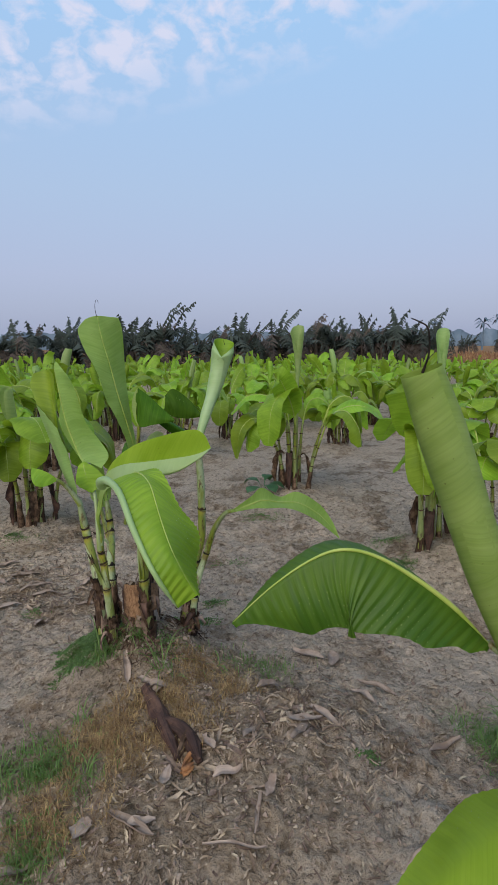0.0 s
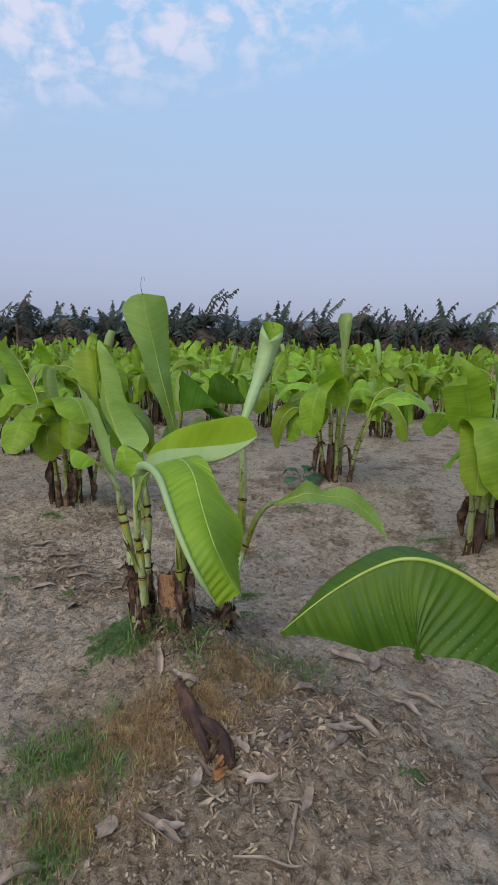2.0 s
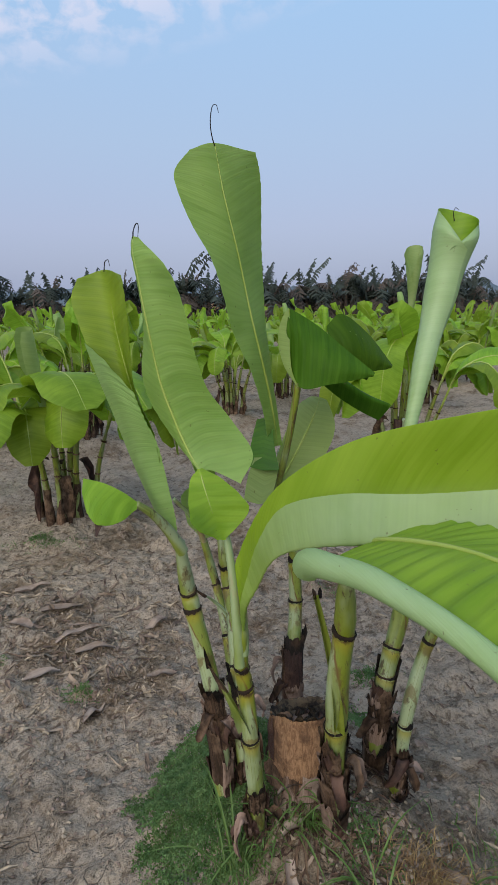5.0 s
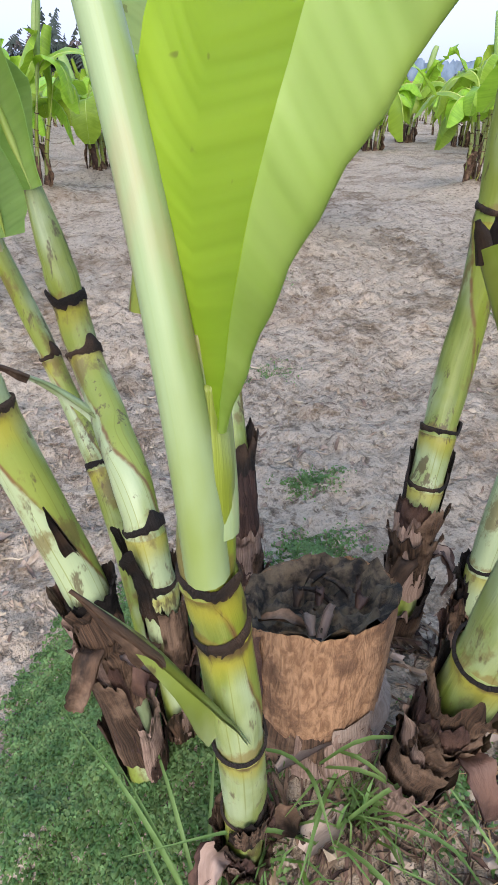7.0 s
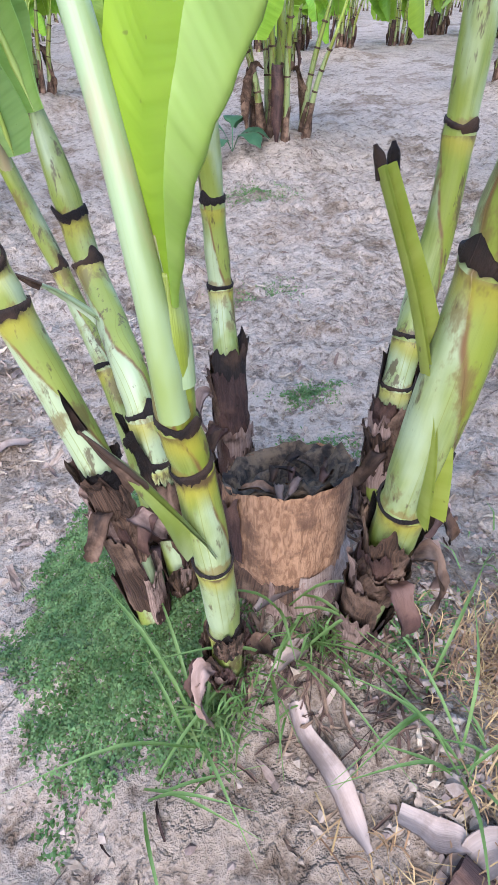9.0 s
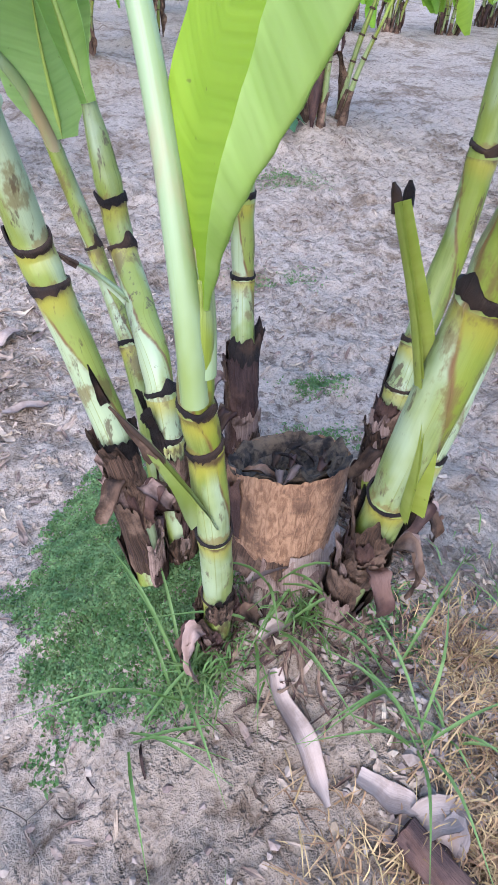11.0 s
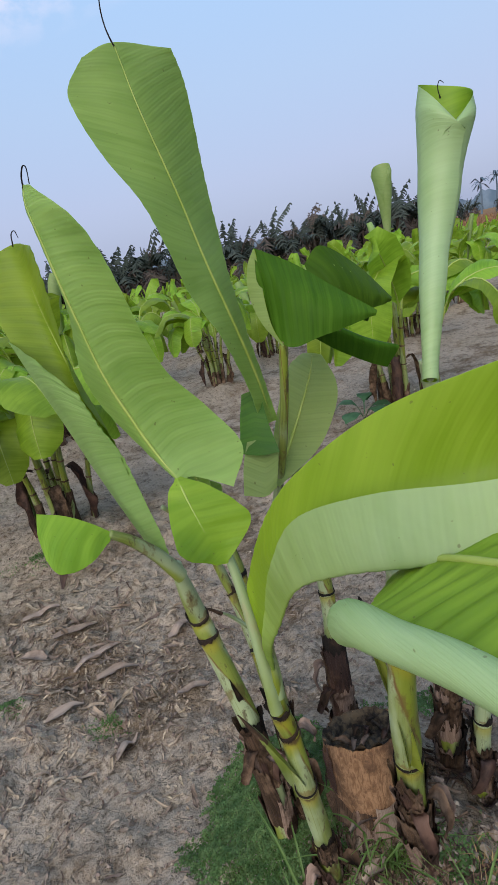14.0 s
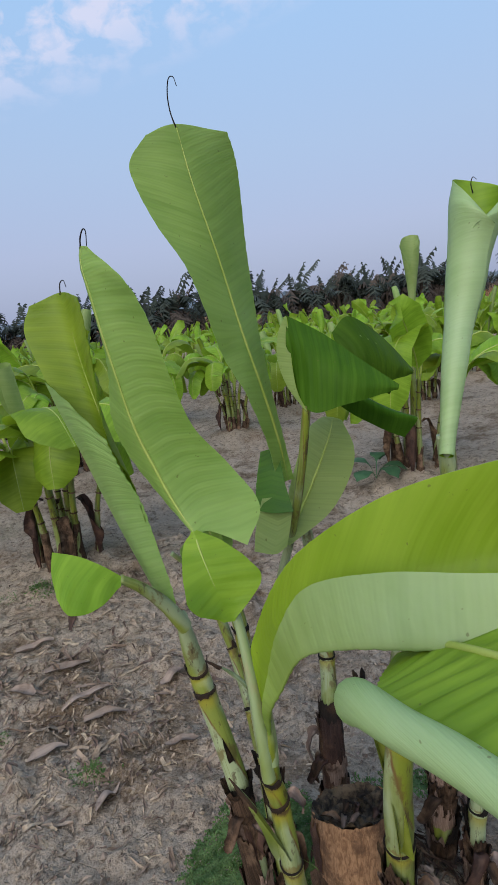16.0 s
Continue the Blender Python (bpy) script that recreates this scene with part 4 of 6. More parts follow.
# small torn leaf on a long stalk to the left
petiole(clump, [(-0.742, 2.365, 0.868), (-0.765, 2.345, 0.925), (-0.792, 2.318, 0.975), (-0.818, 2.300, 1.004)], 0.0145, 0.008)
loft(clump, [[(-0.812, 2.303, 1.002), (-0.845, 2.305, 1.026), (-0.885, 2.314, 1.042), (-0.930, 2.324, 1.049)],
             [(-0.816, 2.296, 1.000), (-0.848, 2.272, 1.008), (-0.885, 2.270, 1.018), (-0.922, 2.290, 1.030)],
             [(-0.818, 2.290, 0.996), (-0.840, 2.245, 0.985), (-0.872, 2.217, 0.992), (-0.900, 2.245, 1.008)]],
     [leaf_top, leaf_top], "small torn drooping leaf with a brown tear", mid=0, nu=22, nv=6, wave=0.20, seed=4.2, pleat=0.0010)
tear = Build()
blade(tear, [(-0.868, 2.242, 1.004), (-0.872, 2.230, 0.994), (-0.876, 2.216, 0.972)], [(0, 0.003), (0.5, 0.008), (1, 0.002)], [(0.1, -0.8, 0.3)], left=(0, 0, 30), right=(0, 0, 30), nu=10, nv=3, wave=0.5, ragged=0.4, slots=(0, 0))
part("torn_strip", tear, dark_dry_mat, clump, "brown dried tear")
# folded dark leaf high in the middle
petiole(clump, [(-0.600, 2.590, 0.70), (-0.572, 2.590, 0.82), (-0.533, 2.558, 0.96), (-0.507, 2.520, 1.09), (-0.488, 2.498, 1.215)], 0.0120, 0.0095)
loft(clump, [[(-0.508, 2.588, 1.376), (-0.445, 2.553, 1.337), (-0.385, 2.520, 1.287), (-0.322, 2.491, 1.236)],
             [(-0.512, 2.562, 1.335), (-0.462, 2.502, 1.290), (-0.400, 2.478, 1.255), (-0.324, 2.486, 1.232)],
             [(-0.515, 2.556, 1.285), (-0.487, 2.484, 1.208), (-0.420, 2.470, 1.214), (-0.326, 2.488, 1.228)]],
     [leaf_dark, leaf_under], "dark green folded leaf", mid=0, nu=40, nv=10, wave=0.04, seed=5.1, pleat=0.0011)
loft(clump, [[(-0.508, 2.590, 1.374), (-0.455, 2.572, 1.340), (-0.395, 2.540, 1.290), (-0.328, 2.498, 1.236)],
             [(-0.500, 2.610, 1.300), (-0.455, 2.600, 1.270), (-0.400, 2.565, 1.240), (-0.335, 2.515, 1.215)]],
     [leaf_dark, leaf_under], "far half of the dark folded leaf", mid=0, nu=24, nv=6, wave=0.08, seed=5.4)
loft(clump, [[(-0.508, 2.586, 1.374), (-0.526, 2.580, 1.345), (-0.533, 2.560, 1.300), (-0.520, 2.525, 1.250), (-0.495, 2.492, 1.212)],
             [(-0.506, 2.580, 1.372), (-0.505, 2.560, 1.330), (-0.506, 2.535, 1.285), (-0.502, 2.505, 1.240), (-0.488, 2.484, 1.206)]],
     [leaf_top, leaf_under], "leaf lobe behind the dark fold", mid=1, nu=20, nv=5, wave=0.12, seed=5.6)
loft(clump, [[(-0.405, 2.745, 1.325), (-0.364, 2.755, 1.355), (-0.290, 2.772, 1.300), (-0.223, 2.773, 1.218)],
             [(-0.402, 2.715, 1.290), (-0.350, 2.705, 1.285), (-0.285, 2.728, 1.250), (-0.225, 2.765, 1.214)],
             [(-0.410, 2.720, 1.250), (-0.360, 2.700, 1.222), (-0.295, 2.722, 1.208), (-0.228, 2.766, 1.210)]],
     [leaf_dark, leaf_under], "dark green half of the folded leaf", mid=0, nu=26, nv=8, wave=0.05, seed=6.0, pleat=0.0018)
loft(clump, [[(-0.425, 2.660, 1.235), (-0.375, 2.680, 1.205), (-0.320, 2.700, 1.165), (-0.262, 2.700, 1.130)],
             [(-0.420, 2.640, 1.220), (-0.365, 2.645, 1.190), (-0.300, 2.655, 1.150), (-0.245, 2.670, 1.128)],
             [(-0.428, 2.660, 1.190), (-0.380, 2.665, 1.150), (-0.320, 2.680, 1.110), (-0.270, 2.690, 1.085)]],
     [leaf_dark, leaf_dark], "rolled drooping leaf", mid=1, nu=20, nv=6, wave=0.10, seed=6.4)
# pale leaf behind, and a small upright one
loft(clump, [[(-0.560, 2.560, 0.930), (-0.540, 2.600, 1.00), (-0.510, 2.640, 1.075), (-0.480, 2.670, 1.130), (-0.445, 2.690, 1.150)],
             [(-0.555, 2.550, 0.925), (-0.505, 2.600, 0.99), (-0.465, 2.630, 1.06), (-0.438, 2.650, 1.115), (-0.425, 2.670, 1.150)],
             [(-0.545, 2.545, 0.920), (-0.455, 2.580, 0.97), (-0.405, 2.600, 1.04), (-0.392, 2.620, 1.095), (-0.408, 2.660, 1.145)]],
     [leaf_under, leaf_under], "pale green leaf seen from below", mid=1, nu=30, nv=8, wave=0.08, seed=7.1, rib=0.004, pleat=0.0010)
loft(clump, [[(-0.585, 2.600, 1.108), (-0.598, 2.570, 1.06), (-0.606, 2.530, 1.01)],
             [(-0.560, 2.600, 1.112), (-0.568, 2.560, 1.06), (-0.570, 2.515, 1.005)],
             [(-0.547, 2.600, 1.108), (-0.543, 2.555, 1.06), (-0.531, 2.511, 1.006)]],
     [leaf_mid, leaf_mid], "small upright green leaf", mid=1, nu=18, nv=6, wave=0.10, seed=7.9, pleat=0.0010)
loft(clump, [[(-0.615, 2.50, 0.935), (-0.606, 2.52, 0.985), (-0.590, 2.535, 1.03)], [(-0.575, 2.50, 0.925), (-0.565, 2.52, 0.975), (-0.555, 2.535, 1.03)], [(-0.550, 2.51, 0.935), (-0.538, 2.52, 0.98), (-0.530, 2.535, 1.02)]],
     [leaf_under, leaf_under], "pale lower half of a leaf", mid=1, nu=16, nv=6, wave=0.10, seed=7.5)
# pale hanging leaf of the thin left stem
petiole(clump, [(-0.731, 2.642, 0.753), (-0.758, 2.629, 0.831), (-0.804, 2.605, 0.898)], 0.010, 0.006, waxy_mat)
leaf(clump, [(-0.723, 2.638, 0.773), (-0.729, 2.630, 0.870), (-0.725, 2.606, 0.949)], [(0, 0.02), (0.3, 0.05), (0.7, 0.06), (1.0, 0.02)], [(0.2, -0.95, 0.2)],
     [leaf_under, leaf_under], "pale green leaf in the shade", left=(-5, -5, 20), right=(-10, -10, 10), nu=16, wave=0.15, seed=8.8, rib=0.003)
# rolled leaf on the right
b_leaf = leaf(clump, [(-0.236, 2.53, 1.08), (-0.192, 2.622, 1.236), (-0.152, 2.695, 1.36), (-0.122, 2.735, 1.487), (-0.100, 2.757, 1.600)],
              [(0, 0.055), (0.3, 0.100), (0.6, 0.145), (0.88, 0.182), (1.0, 0.160)], [(0.15, -1.0, 0.3)], [leaf_top, leaf_wax], "tightly rolled pale waxy leaf with a notched top",
              left=(0, 0, (240, 185)), right=(0, 0, (250, 195)), power=1.0, nu=40, nv=16, seed=9.0, rib=0.0, endcut=0.75, name="furled_leaf", pleat=0.0005)
tendril(b_leaf, [(-0.100, 2.735, 1.572), (-0.104, 2.734, 1.590), (-0.100, 2.734, 1.602), (-0.092, 2.734, 1.597)])
# the big arching leaf: far half open to the sky, near half bent up so that its waxy underside with the painted sky
# sheen shows
petiole(clump, [(-0.605, 2.184, 0.745), (-0.602, 2.194, 0.79), (-0.601, 2.196, 0.835)], 0.0125, 0.007, waxy_mat, squash=1.0)
loft(clump, [[(-0.606, 2.188, 0.800), (-0.623, 2.210, 0.881), (-0.601, 2.212, 0.961), (-0.561, 2.172, 1.056), (-0.512, 2.125, 1.125), (-0.428, 2.085, 1.188), (-0.330, 2.040, 1.228), (-0.194, 1.985, 1.266), (-0.140, 1.957, 1.258), (-0.110, 1.930, 1.211)],
             [(-0.603, 2.187, 0.800), (-0.606, 2.192, 0.872), (-0.594, 2.186, 0.938), (-0.565, 2.152, 1.012), (-0.520, 2.105, 1.058), (-0.440, 2.060, 1.088), (-0.350, 2.045, 1.110), (-0.235, 2.000, 1.138), (-0.155, 1.957, 1.178), (-0.111, 1.929, 1.209)],
             [(-0.600, 2.180, 0.800), (-0.592, 2.142, 0.872), (-0.573, 2.115, 0.925), (-0.545, 2.072, 1.000), (-0.500, 2.020, 1.046), (-0.430, 1.962, 1.080), (-0.345, 1.920, 1.100), (-0.235, 1.900, 1.128), (-0.155, 1.905, 1.172), (-0.111, 1.927, 1.207)],
             [(-0.603, 2.178, 0.802), (-0.603, 2.140, 0.880), (-0.588, 2.130, 0.941), (-0.568, 2.115, 1.012), (-0.530, 2.085, 1.083), (-0.454, 2.022, 1.128), (-0.360, 1.960, 1.152), (-0.235, 1.930, 1.172), (-0.155, 1.918, 1.190), (-0.111, 1.928, 1.208)]],
     [leaf_bright, leaf_arch], "large arching yellow-green leaf with a waxy underside and painted sky sheen", mid=1, nu=80, nv=14, wave=0.02, seed=10.0, pleat=0.0006)
# the drooping leaf with a rolled margin
h_leaf = loft(clump, [[(-0.425, 2.060, 1.005), (-0.375, 1.985, 1.095), (-0.310, 1.880, 1.145), (-0.250, 1.755, 1.152), (-0.185, 1.660, 1.072), (-0.125, 1.652, 0.985), (-0.135, 1.605, 0.905), (-0.112, 1.480, 0.858)],
                      [(-0.434, 2.075, 0.995), (-0.418, 1.970, 1.080), (-0.380, 1.865, 1.130), (-0.335, 1.765, 1.158), (-0.277, 1.655, 1.148), (-0.222, 1.535, 1.062), (-0.172, 1.467, 0.975), (-0.118, 1.465, 0.872)],
                      [(-0.442, 2.070, 0.985), (-0.475, 1.955, 1.055), (-0.488, 1.880, 1.088), (-0.437, 1.765, 1.125), (-0.366, 1.630, 1.125), (-0.297, 1.514, 1.042), (-0.229, 1.437, 0.950), (-0.172, 1.462, 0.835)]],
              [leaf_top, leaf_arch], "arching leaf hanging over, its margin rolled up", mid=1, nu=200, nv=12, wave=0.03, seed=11.0, rib=0.004, pleat=0.0022)
roll = Build()
tube(roll, [(-0.502, 1.915, 1.070), (-0.500, 1.888, 1.092), (-0.484, 1.842, 1.112), (-0.440, 1.765, 1.132), (-0.368, 1.630, 1.130), (-0.299, 1.512, 1.046), (-0.230, 1.434, 0.952), (-0.174, 1.460, 0.838)],
     [(0, 0.012), (0.06, 0.019), (0.16, 0.017), (0.35, 0.014), (0.6, 0.010), (0.9, 0.007), (1, 0.002)], 16, count=60, wob=0.06, seed=4.0)
part("rolled_margin", roll, leaf_wax, h_leaf, "pale waxy rolled margin")
# cut leaf stalk beside the right front stem, folded along its length
stalk = Build()
blade(stalk, [(-0.428, 2.148, 0.61), (-0.434, 2.158, 0.69), (-0.449, 2.186, 0.775), (-0.467, 2.224, 0.848)], [(0, 0.022), (0.5, 0.018), (0.9, 0.013), (1, 0.012)], [(0.2, -0.9, 0.3)],
      left=(58, 66, 20), right=(58, 66, 20), power=1.0, nu=20, nv=5, thick=0.002)
stalk_ob = part("leaf_stalk", stalk, [leaf_stalk_mat, leaf_stalk_mat], clump, "cut yellow-green leaf stalk, folded lengthwise")
for sx, lean in ((-1, 0.0), (1, 0.006)):
    tip = Build()
    o = Vector((-0.4615 + sx * 0.004, 2.222 + sx * 0.002, 0.843))
    tube(tip, [o, o + Vector((-0.002 + lean * 0.5, 0.003, 0.010)), o + Vector((-0.005 + lean, 0.006, 0.018))], [(0, 0.0042), (0.6, 0.0035), (1, 0.0012)], 10, count=10, wob=0.4, seed=3.0 + sx)
    part("cut_end", tip, collar_mat, stalk_ob, "blackened cut tip")
# leaf of the bending stem
loft(clump, [[(-0.06, 2.300, 0.856), (0.03, 2.360, 0.905), (0.078, 2.420, 0.927), (0.16, 2.480, 0.868), (0.25, 2.540, 0.874), (0.36, 2.580, 0.800), (0.42, 2.560, 0.720), (0.452, 2.520, 0.650)],
             [(-0.06, 2.300, 0.852), (0.03, 2.350, 0.872), (0.085, 2.390, 0.878), (0.165, 2.450, 0.850), (0.25, 2.500, 0.832), (0.345, 2.540, 0.768), (0.41, 2.540, 0.702), (0.452, 2.520, 0.648)],
             [(-0.06, 2.300, 0.848), (0.04, 2.330, 0.858), (0.10, 2.350, 0.852), (0.175, 2.410, 0.836), (0.25, 2.460, 0.802), (0.335, 2.500, 0.745), (0.40, 2.515, 0.690), (0.45, 2.518, 0.646)]],
     [leaf_young, leaf_under], "yellow-green leaf arching to the side", mid=1, nu=50, nv=8, wave=0.06, seed=12.0, rib=0.004)
# sheath ends peeling from the stems
for pts, r, mt in (([(-0.631, 2.465, 0.569), (-0.649, 2.482, 0.627), (-0.688, 2.507, 0.659), (-0.735, 2.507, 0.689)], 0.015, petiole_mat),
                   ([(-0.599, 2.185, 0.574), (-0.616, 2.180, 0.627), (-0.640, 2.189, 0.670), (-0.668, 2.197, 0.705)], 0.015, petiole_mat),
                   ([(-0.636, 2.186, 0.663), (-0.650, 2.190, 0.684), (-0.672, 2.198, 0.710)], 0.011, husk_mat),
                   ([(-0.713, 2.506, 0.677), (-0.735, 2.507, 0.690), (-0.749, 2.506, 0.695)], 0.008, husk_mat),
                   ([(-0.692, 2.367, 0.574), (-0.699, 2.360, 0.612), (-0.704, 2.355, 0.637)], 0.008, collar_mat)):
    bb = Build()
    blade(bb, pts, [(0, r * 1.3), (0.5, r * 0.8), (1, r * 0.2)], [(0.1, 0.75, 0.6)], left=(-25, -40, -45), right=(-25, -40, -45), nu=16, nv=4, slots=(0, 0), thick=0.0015, wave=0.1)
    part("sheath_end", bb, mt, clump, "peeling sheath end, yellow-green drying brown")
clump.matrix_world = Matrix.Identity(4)
for ch in clump.children:
    ch.matrix_parent_inverse = Matrix.Translation(-clump_origin)
clump.location = clump_origin

# ---- cut stump ----
stump = thing("banana_stump", "cut-down brown fibrous banana stump with a hollow black top", "stump", at=ground_at(-0.479, 2.323, -0.03))


def stump_parts(par):
    H = 0.190
    b = Build()
    rows = []
    for k in range(15):
        u = k / 14
        row = []
        for j in range(120):
            a = 2 * math.pi * j / 120
            ca, sa = math.cos(a), math.sin(a)
            r = 0.075 * (1.0 + 0.05 * math.sin(3.1 * u)) * (1 + 0.05 * N1(Vector((ca * 2, sa * 2, u))) + 0.022 * N1(Vector((ca * 16, sa * 16, u * 2.5))) + 0.02 * N1(Vector((ca * 34, sa * 34, u * 5))))
            top = 0.008 * N1(Vector((ca * 2.2, sa * 2.2, 5))) + 0.004 * N1(Vector((ca * 14, sa * 14, 1))) + 0.007 * ca
            row.append(b.vert((ca * r, sa * r, H * u + top * u - 0.48 * u * sa * r), (u * 0.22, j / 120)))
        rows.append(row)
    b.grid(rows, 0, closed=True)
    part("bark", b, stump_mat, par, "brown fibrous side of the stump with dark blotches")
    for a0, sp, h0, h1, mt in ((3.45, 0.60, 0.09, 0.185, dark_dry_mat), (0.4, 0.8, 0.03, 0.16, husk_mat)):
        # strips of dark rind that still cling to the side
        d = Build()
        rows = []
        for i in range(10):
            u = i / 9
            row = []
            for j in range(11):
                a = a0 + sp * (j / 10 - 0.5) * (1 - 0.3 * u + 0.25 * N1(Vector((u * 5, a0, 1))))
                r = 0.081 + 0.004 * N1(Vector((a * 8, u * 6, a0)))
                row.append(d.vert((math.cos(a) * r, math.sin(a) * r, h0 + (h1 - h0) * u + 0.03 * N1(Vector((a * 6, a0, 3))) * u), (u * 0.1, j / 10)))
            rows.append(row)
        d.grid(rows)
        part("rind", d, mt, par, "dark strip of rind")
    c = Build()
    rows = []
    for k in range(14):
        q = k / 13
        row = []
        for j in range(48):
            a = 2 * math.pi * j / 48
            r = 0.0745 * (1 - q) + 0.002
            x, y = math.cos(a) * r, math.sin(a) * r
            z = H - 0.004 + 0.007 * math.cos(a) * (1 - q) - 0.48 * math.sin(a) * r - (0.022 * min(1.0, max(0.0, q - 0.10) * 5) if q > 0.10 else 0.0)
            z += 0.016 * N1(Vector((x * 60, y * 60, 3))) + 0.012 * N1(Vector((x * 130, y * 130, 8))) + (0.006 if k % 3 == 0 and q < 0.6 else 0.0)
            row.append(c.vert((x, y, z), (q, j / 48)))
        rows.append(row)
    c.grid(rows, 0, closed=True)
    part("cut_top", c, rot_mat, par, "blackened rotting cut top")
    rng = random.Random(33)
    for k in range(10):
        d = Build()
        a0, rr = rng.uniform(0.0, 6.28), rng.uniform(0.010, 0.064)
        p = Vector((rr * math.cos(a0), rr * math.sin(a0), 0.172 - 0.48 * rr * math.sin(a0)))
        o = Vector((rng.uniform(-1, 1), rng.uniform(-1, 1), rng.uniform(0.0, 0.25))).normalized() * rng.uniform(0.010, 0.024)
        blade(d, [p - o, p + Vector((0, 0, 0.008)), p + o], [(0, 0.004), (0.5, rng.uniform(0.004, 0.011)), (1, 0.003)], [(0.2, 0.1, 1)], left=(10, 10, 80), right=(10, 10, 60), nu=8, nv=3, wave=0.6, seed=k, slots=(0, 0), ragged=0.3)
        part("debris", d, (husk_mat, collar_mat, dark_dry_mat, pale_husk_mat, rot_mat)[k % 5], par, "torn fibre on the cut top")
    for k, (a0, sp, h, out) in enumerate(((3.9, 1.3, 0.045, 0.012), (5.3, 1.3, 0.05, 0.014), (0.8, 1.4, 0.10, 0.008), (2.4, 1.3, 0.08, 0.012), (4.7, 1.0, 0.035, 0.02))):
        d = Build()
        rows = []
        for i in range(7):
            u = i / 6
            row = []
            for j in range(9):
                a = a0 + sp * (j / 8 - 0.5)
                r = 0.079 + out * (1 - u) ** 1.5 + 0.006 * N1(Vector((a * 4, u * 3, k)))
                row.append(d.vert((math.cos(a) * r, math.sin(a) * r, 0.035 + h * u + 0.03 * N1(Vector((a * 3, k, 2))) * u + 0.012 * N1(Vector((a * 9, k, u * 3)))), (u * h, j / 8)))
            rows.append(row)
        d.grid(rows)
        part("husk", d, (husk_mat, dry_mat, dry_mat, husk_mat, pale_husk_mat)[k], par, "dry papery husk at the foot")


stump_parts(stump)

# ---- the plant beside the start of the walk ----
near_plant = thing("banana_plant", "young banana plant with a rolled leaf and a broad drooping leaf", "banana plant")
qx, qy = 0.85, 1.10
stem(near_plant, [g3(qx, qy), (0.789, 1.109, 0.406), (0.737, 1.109, 0.574), (0.675, 1.109, 0.713)], 0.042, 0.034, (0.30, 0.52), 0.12, 21.0)
stem(near_plant, [g3(0.93, 1.0), (0.906, 0.992, 0.354), (0.859, 0.963, 0.532)], 0.030, 0.016, (0.30, 0.46), 0.10, 22.0)
q_leaf = leaf(near_plant, [(0.684, 1.109, 0.693), (0.613, 1.110, 0.891), (0.494, 1.110, 1.197), (0.372, 1.110, 1.522)],
              [(0, 0.045), (0.3, 0.095), (0.62, 0.160), (0.88, 0.168), (1.0, 0.145)], [(-0.2, -1.0, 0.1)], [leaf_young, leaf_tall], "tightly rolled green sword leaf with a blunt top",
              left=(0, 0, 210), right=(0, 0, 215), power=1.0, nu=36, nv=16, seed=30.0, rib=0.0, wave=0.03, name="furled_leaf")
tendril(q_leaf, [(0.377, 1.100, 1.514), (0.388, 1.100, 1.553), (0.384, 1.100, 1.598), (0.367, 1.100, 1.611), (0.351, 1.100, 1.618)], 0.0032)
petiole(near_plant, [(0.727, 1.109, 0.594), (0.675, 1.109, 0.772), (0.608, 1.110, 0.881), (0.549, 1.110, 0.936)], 0.016, 0.009)
leaf(near_plant, [(0.554, 1.110, 0.931), (0.462, 1.110, 1.026), (0.354, 1.110, 1.106), (0.266, 1.111, 1.146), (0.187, 1.111, 1.137), (0.088, 1.111, 1.070), (-0.002, 1.112, 0.982)],
     [(0, 0.016), (0.06, 0.05), (0.2, 0.105), (0.4, 0.140), (0.62, 0.160), (0.82, 0.118), (1.0, 0.012)], [(0.55, -0.70, 0.6), (0.1, -0.80, 0.65), (-0.2, -0.85, 0.55)],
     [leaf_mid, leaf_under], "broad deep green leaf drooping over, pleated along its veins", left=(-6, -12, -20), right=(-42, -55, -40), wl=1.12, wr=0.75, nu=130, nv=12, wave=0.16, seed=31.0, rib=0.006, pleat=0.0026)
petiole(near_plant, [(0.863, 0.963, 0.512), (0.782, 0.915, 0.690), (0.664, 0.877, 0.770)], 0.014, 0.008)
loft(near_plant, [[(0.760, 0.905, 0.705), (0.700, 1.070, 0.655), (0.555, 1.030, 0.655), (0.432, 0.965, 0.650), (0.335, 0.870, 0.650), (0.260, 0.792, 0.648)],
                  [(0.722, 0.880, 0.720), (0.640, 0.905, 0.728), (0.510, 0.875, 0.720), (0.400, 0.830, 0.700), (0.330, 0.795, 0.672), (0.260, 0.789, 0.648)],
                  [(0.712, 0.855, 0.705), (0.610, 0.750, 0.690), (0.490, 0.725, 0.680), (0.385, 0.722, 0.668), (0.315, 0.745, 0.655), (0.260, 0.786, 0.647)]],
     [leaf_bright, leaf_under], "bright yellow-green leaf close to the ground", mid=1, nu=60, nv=10, wave=0.10, seed=32.0, pleat=0.0012, flip=True)


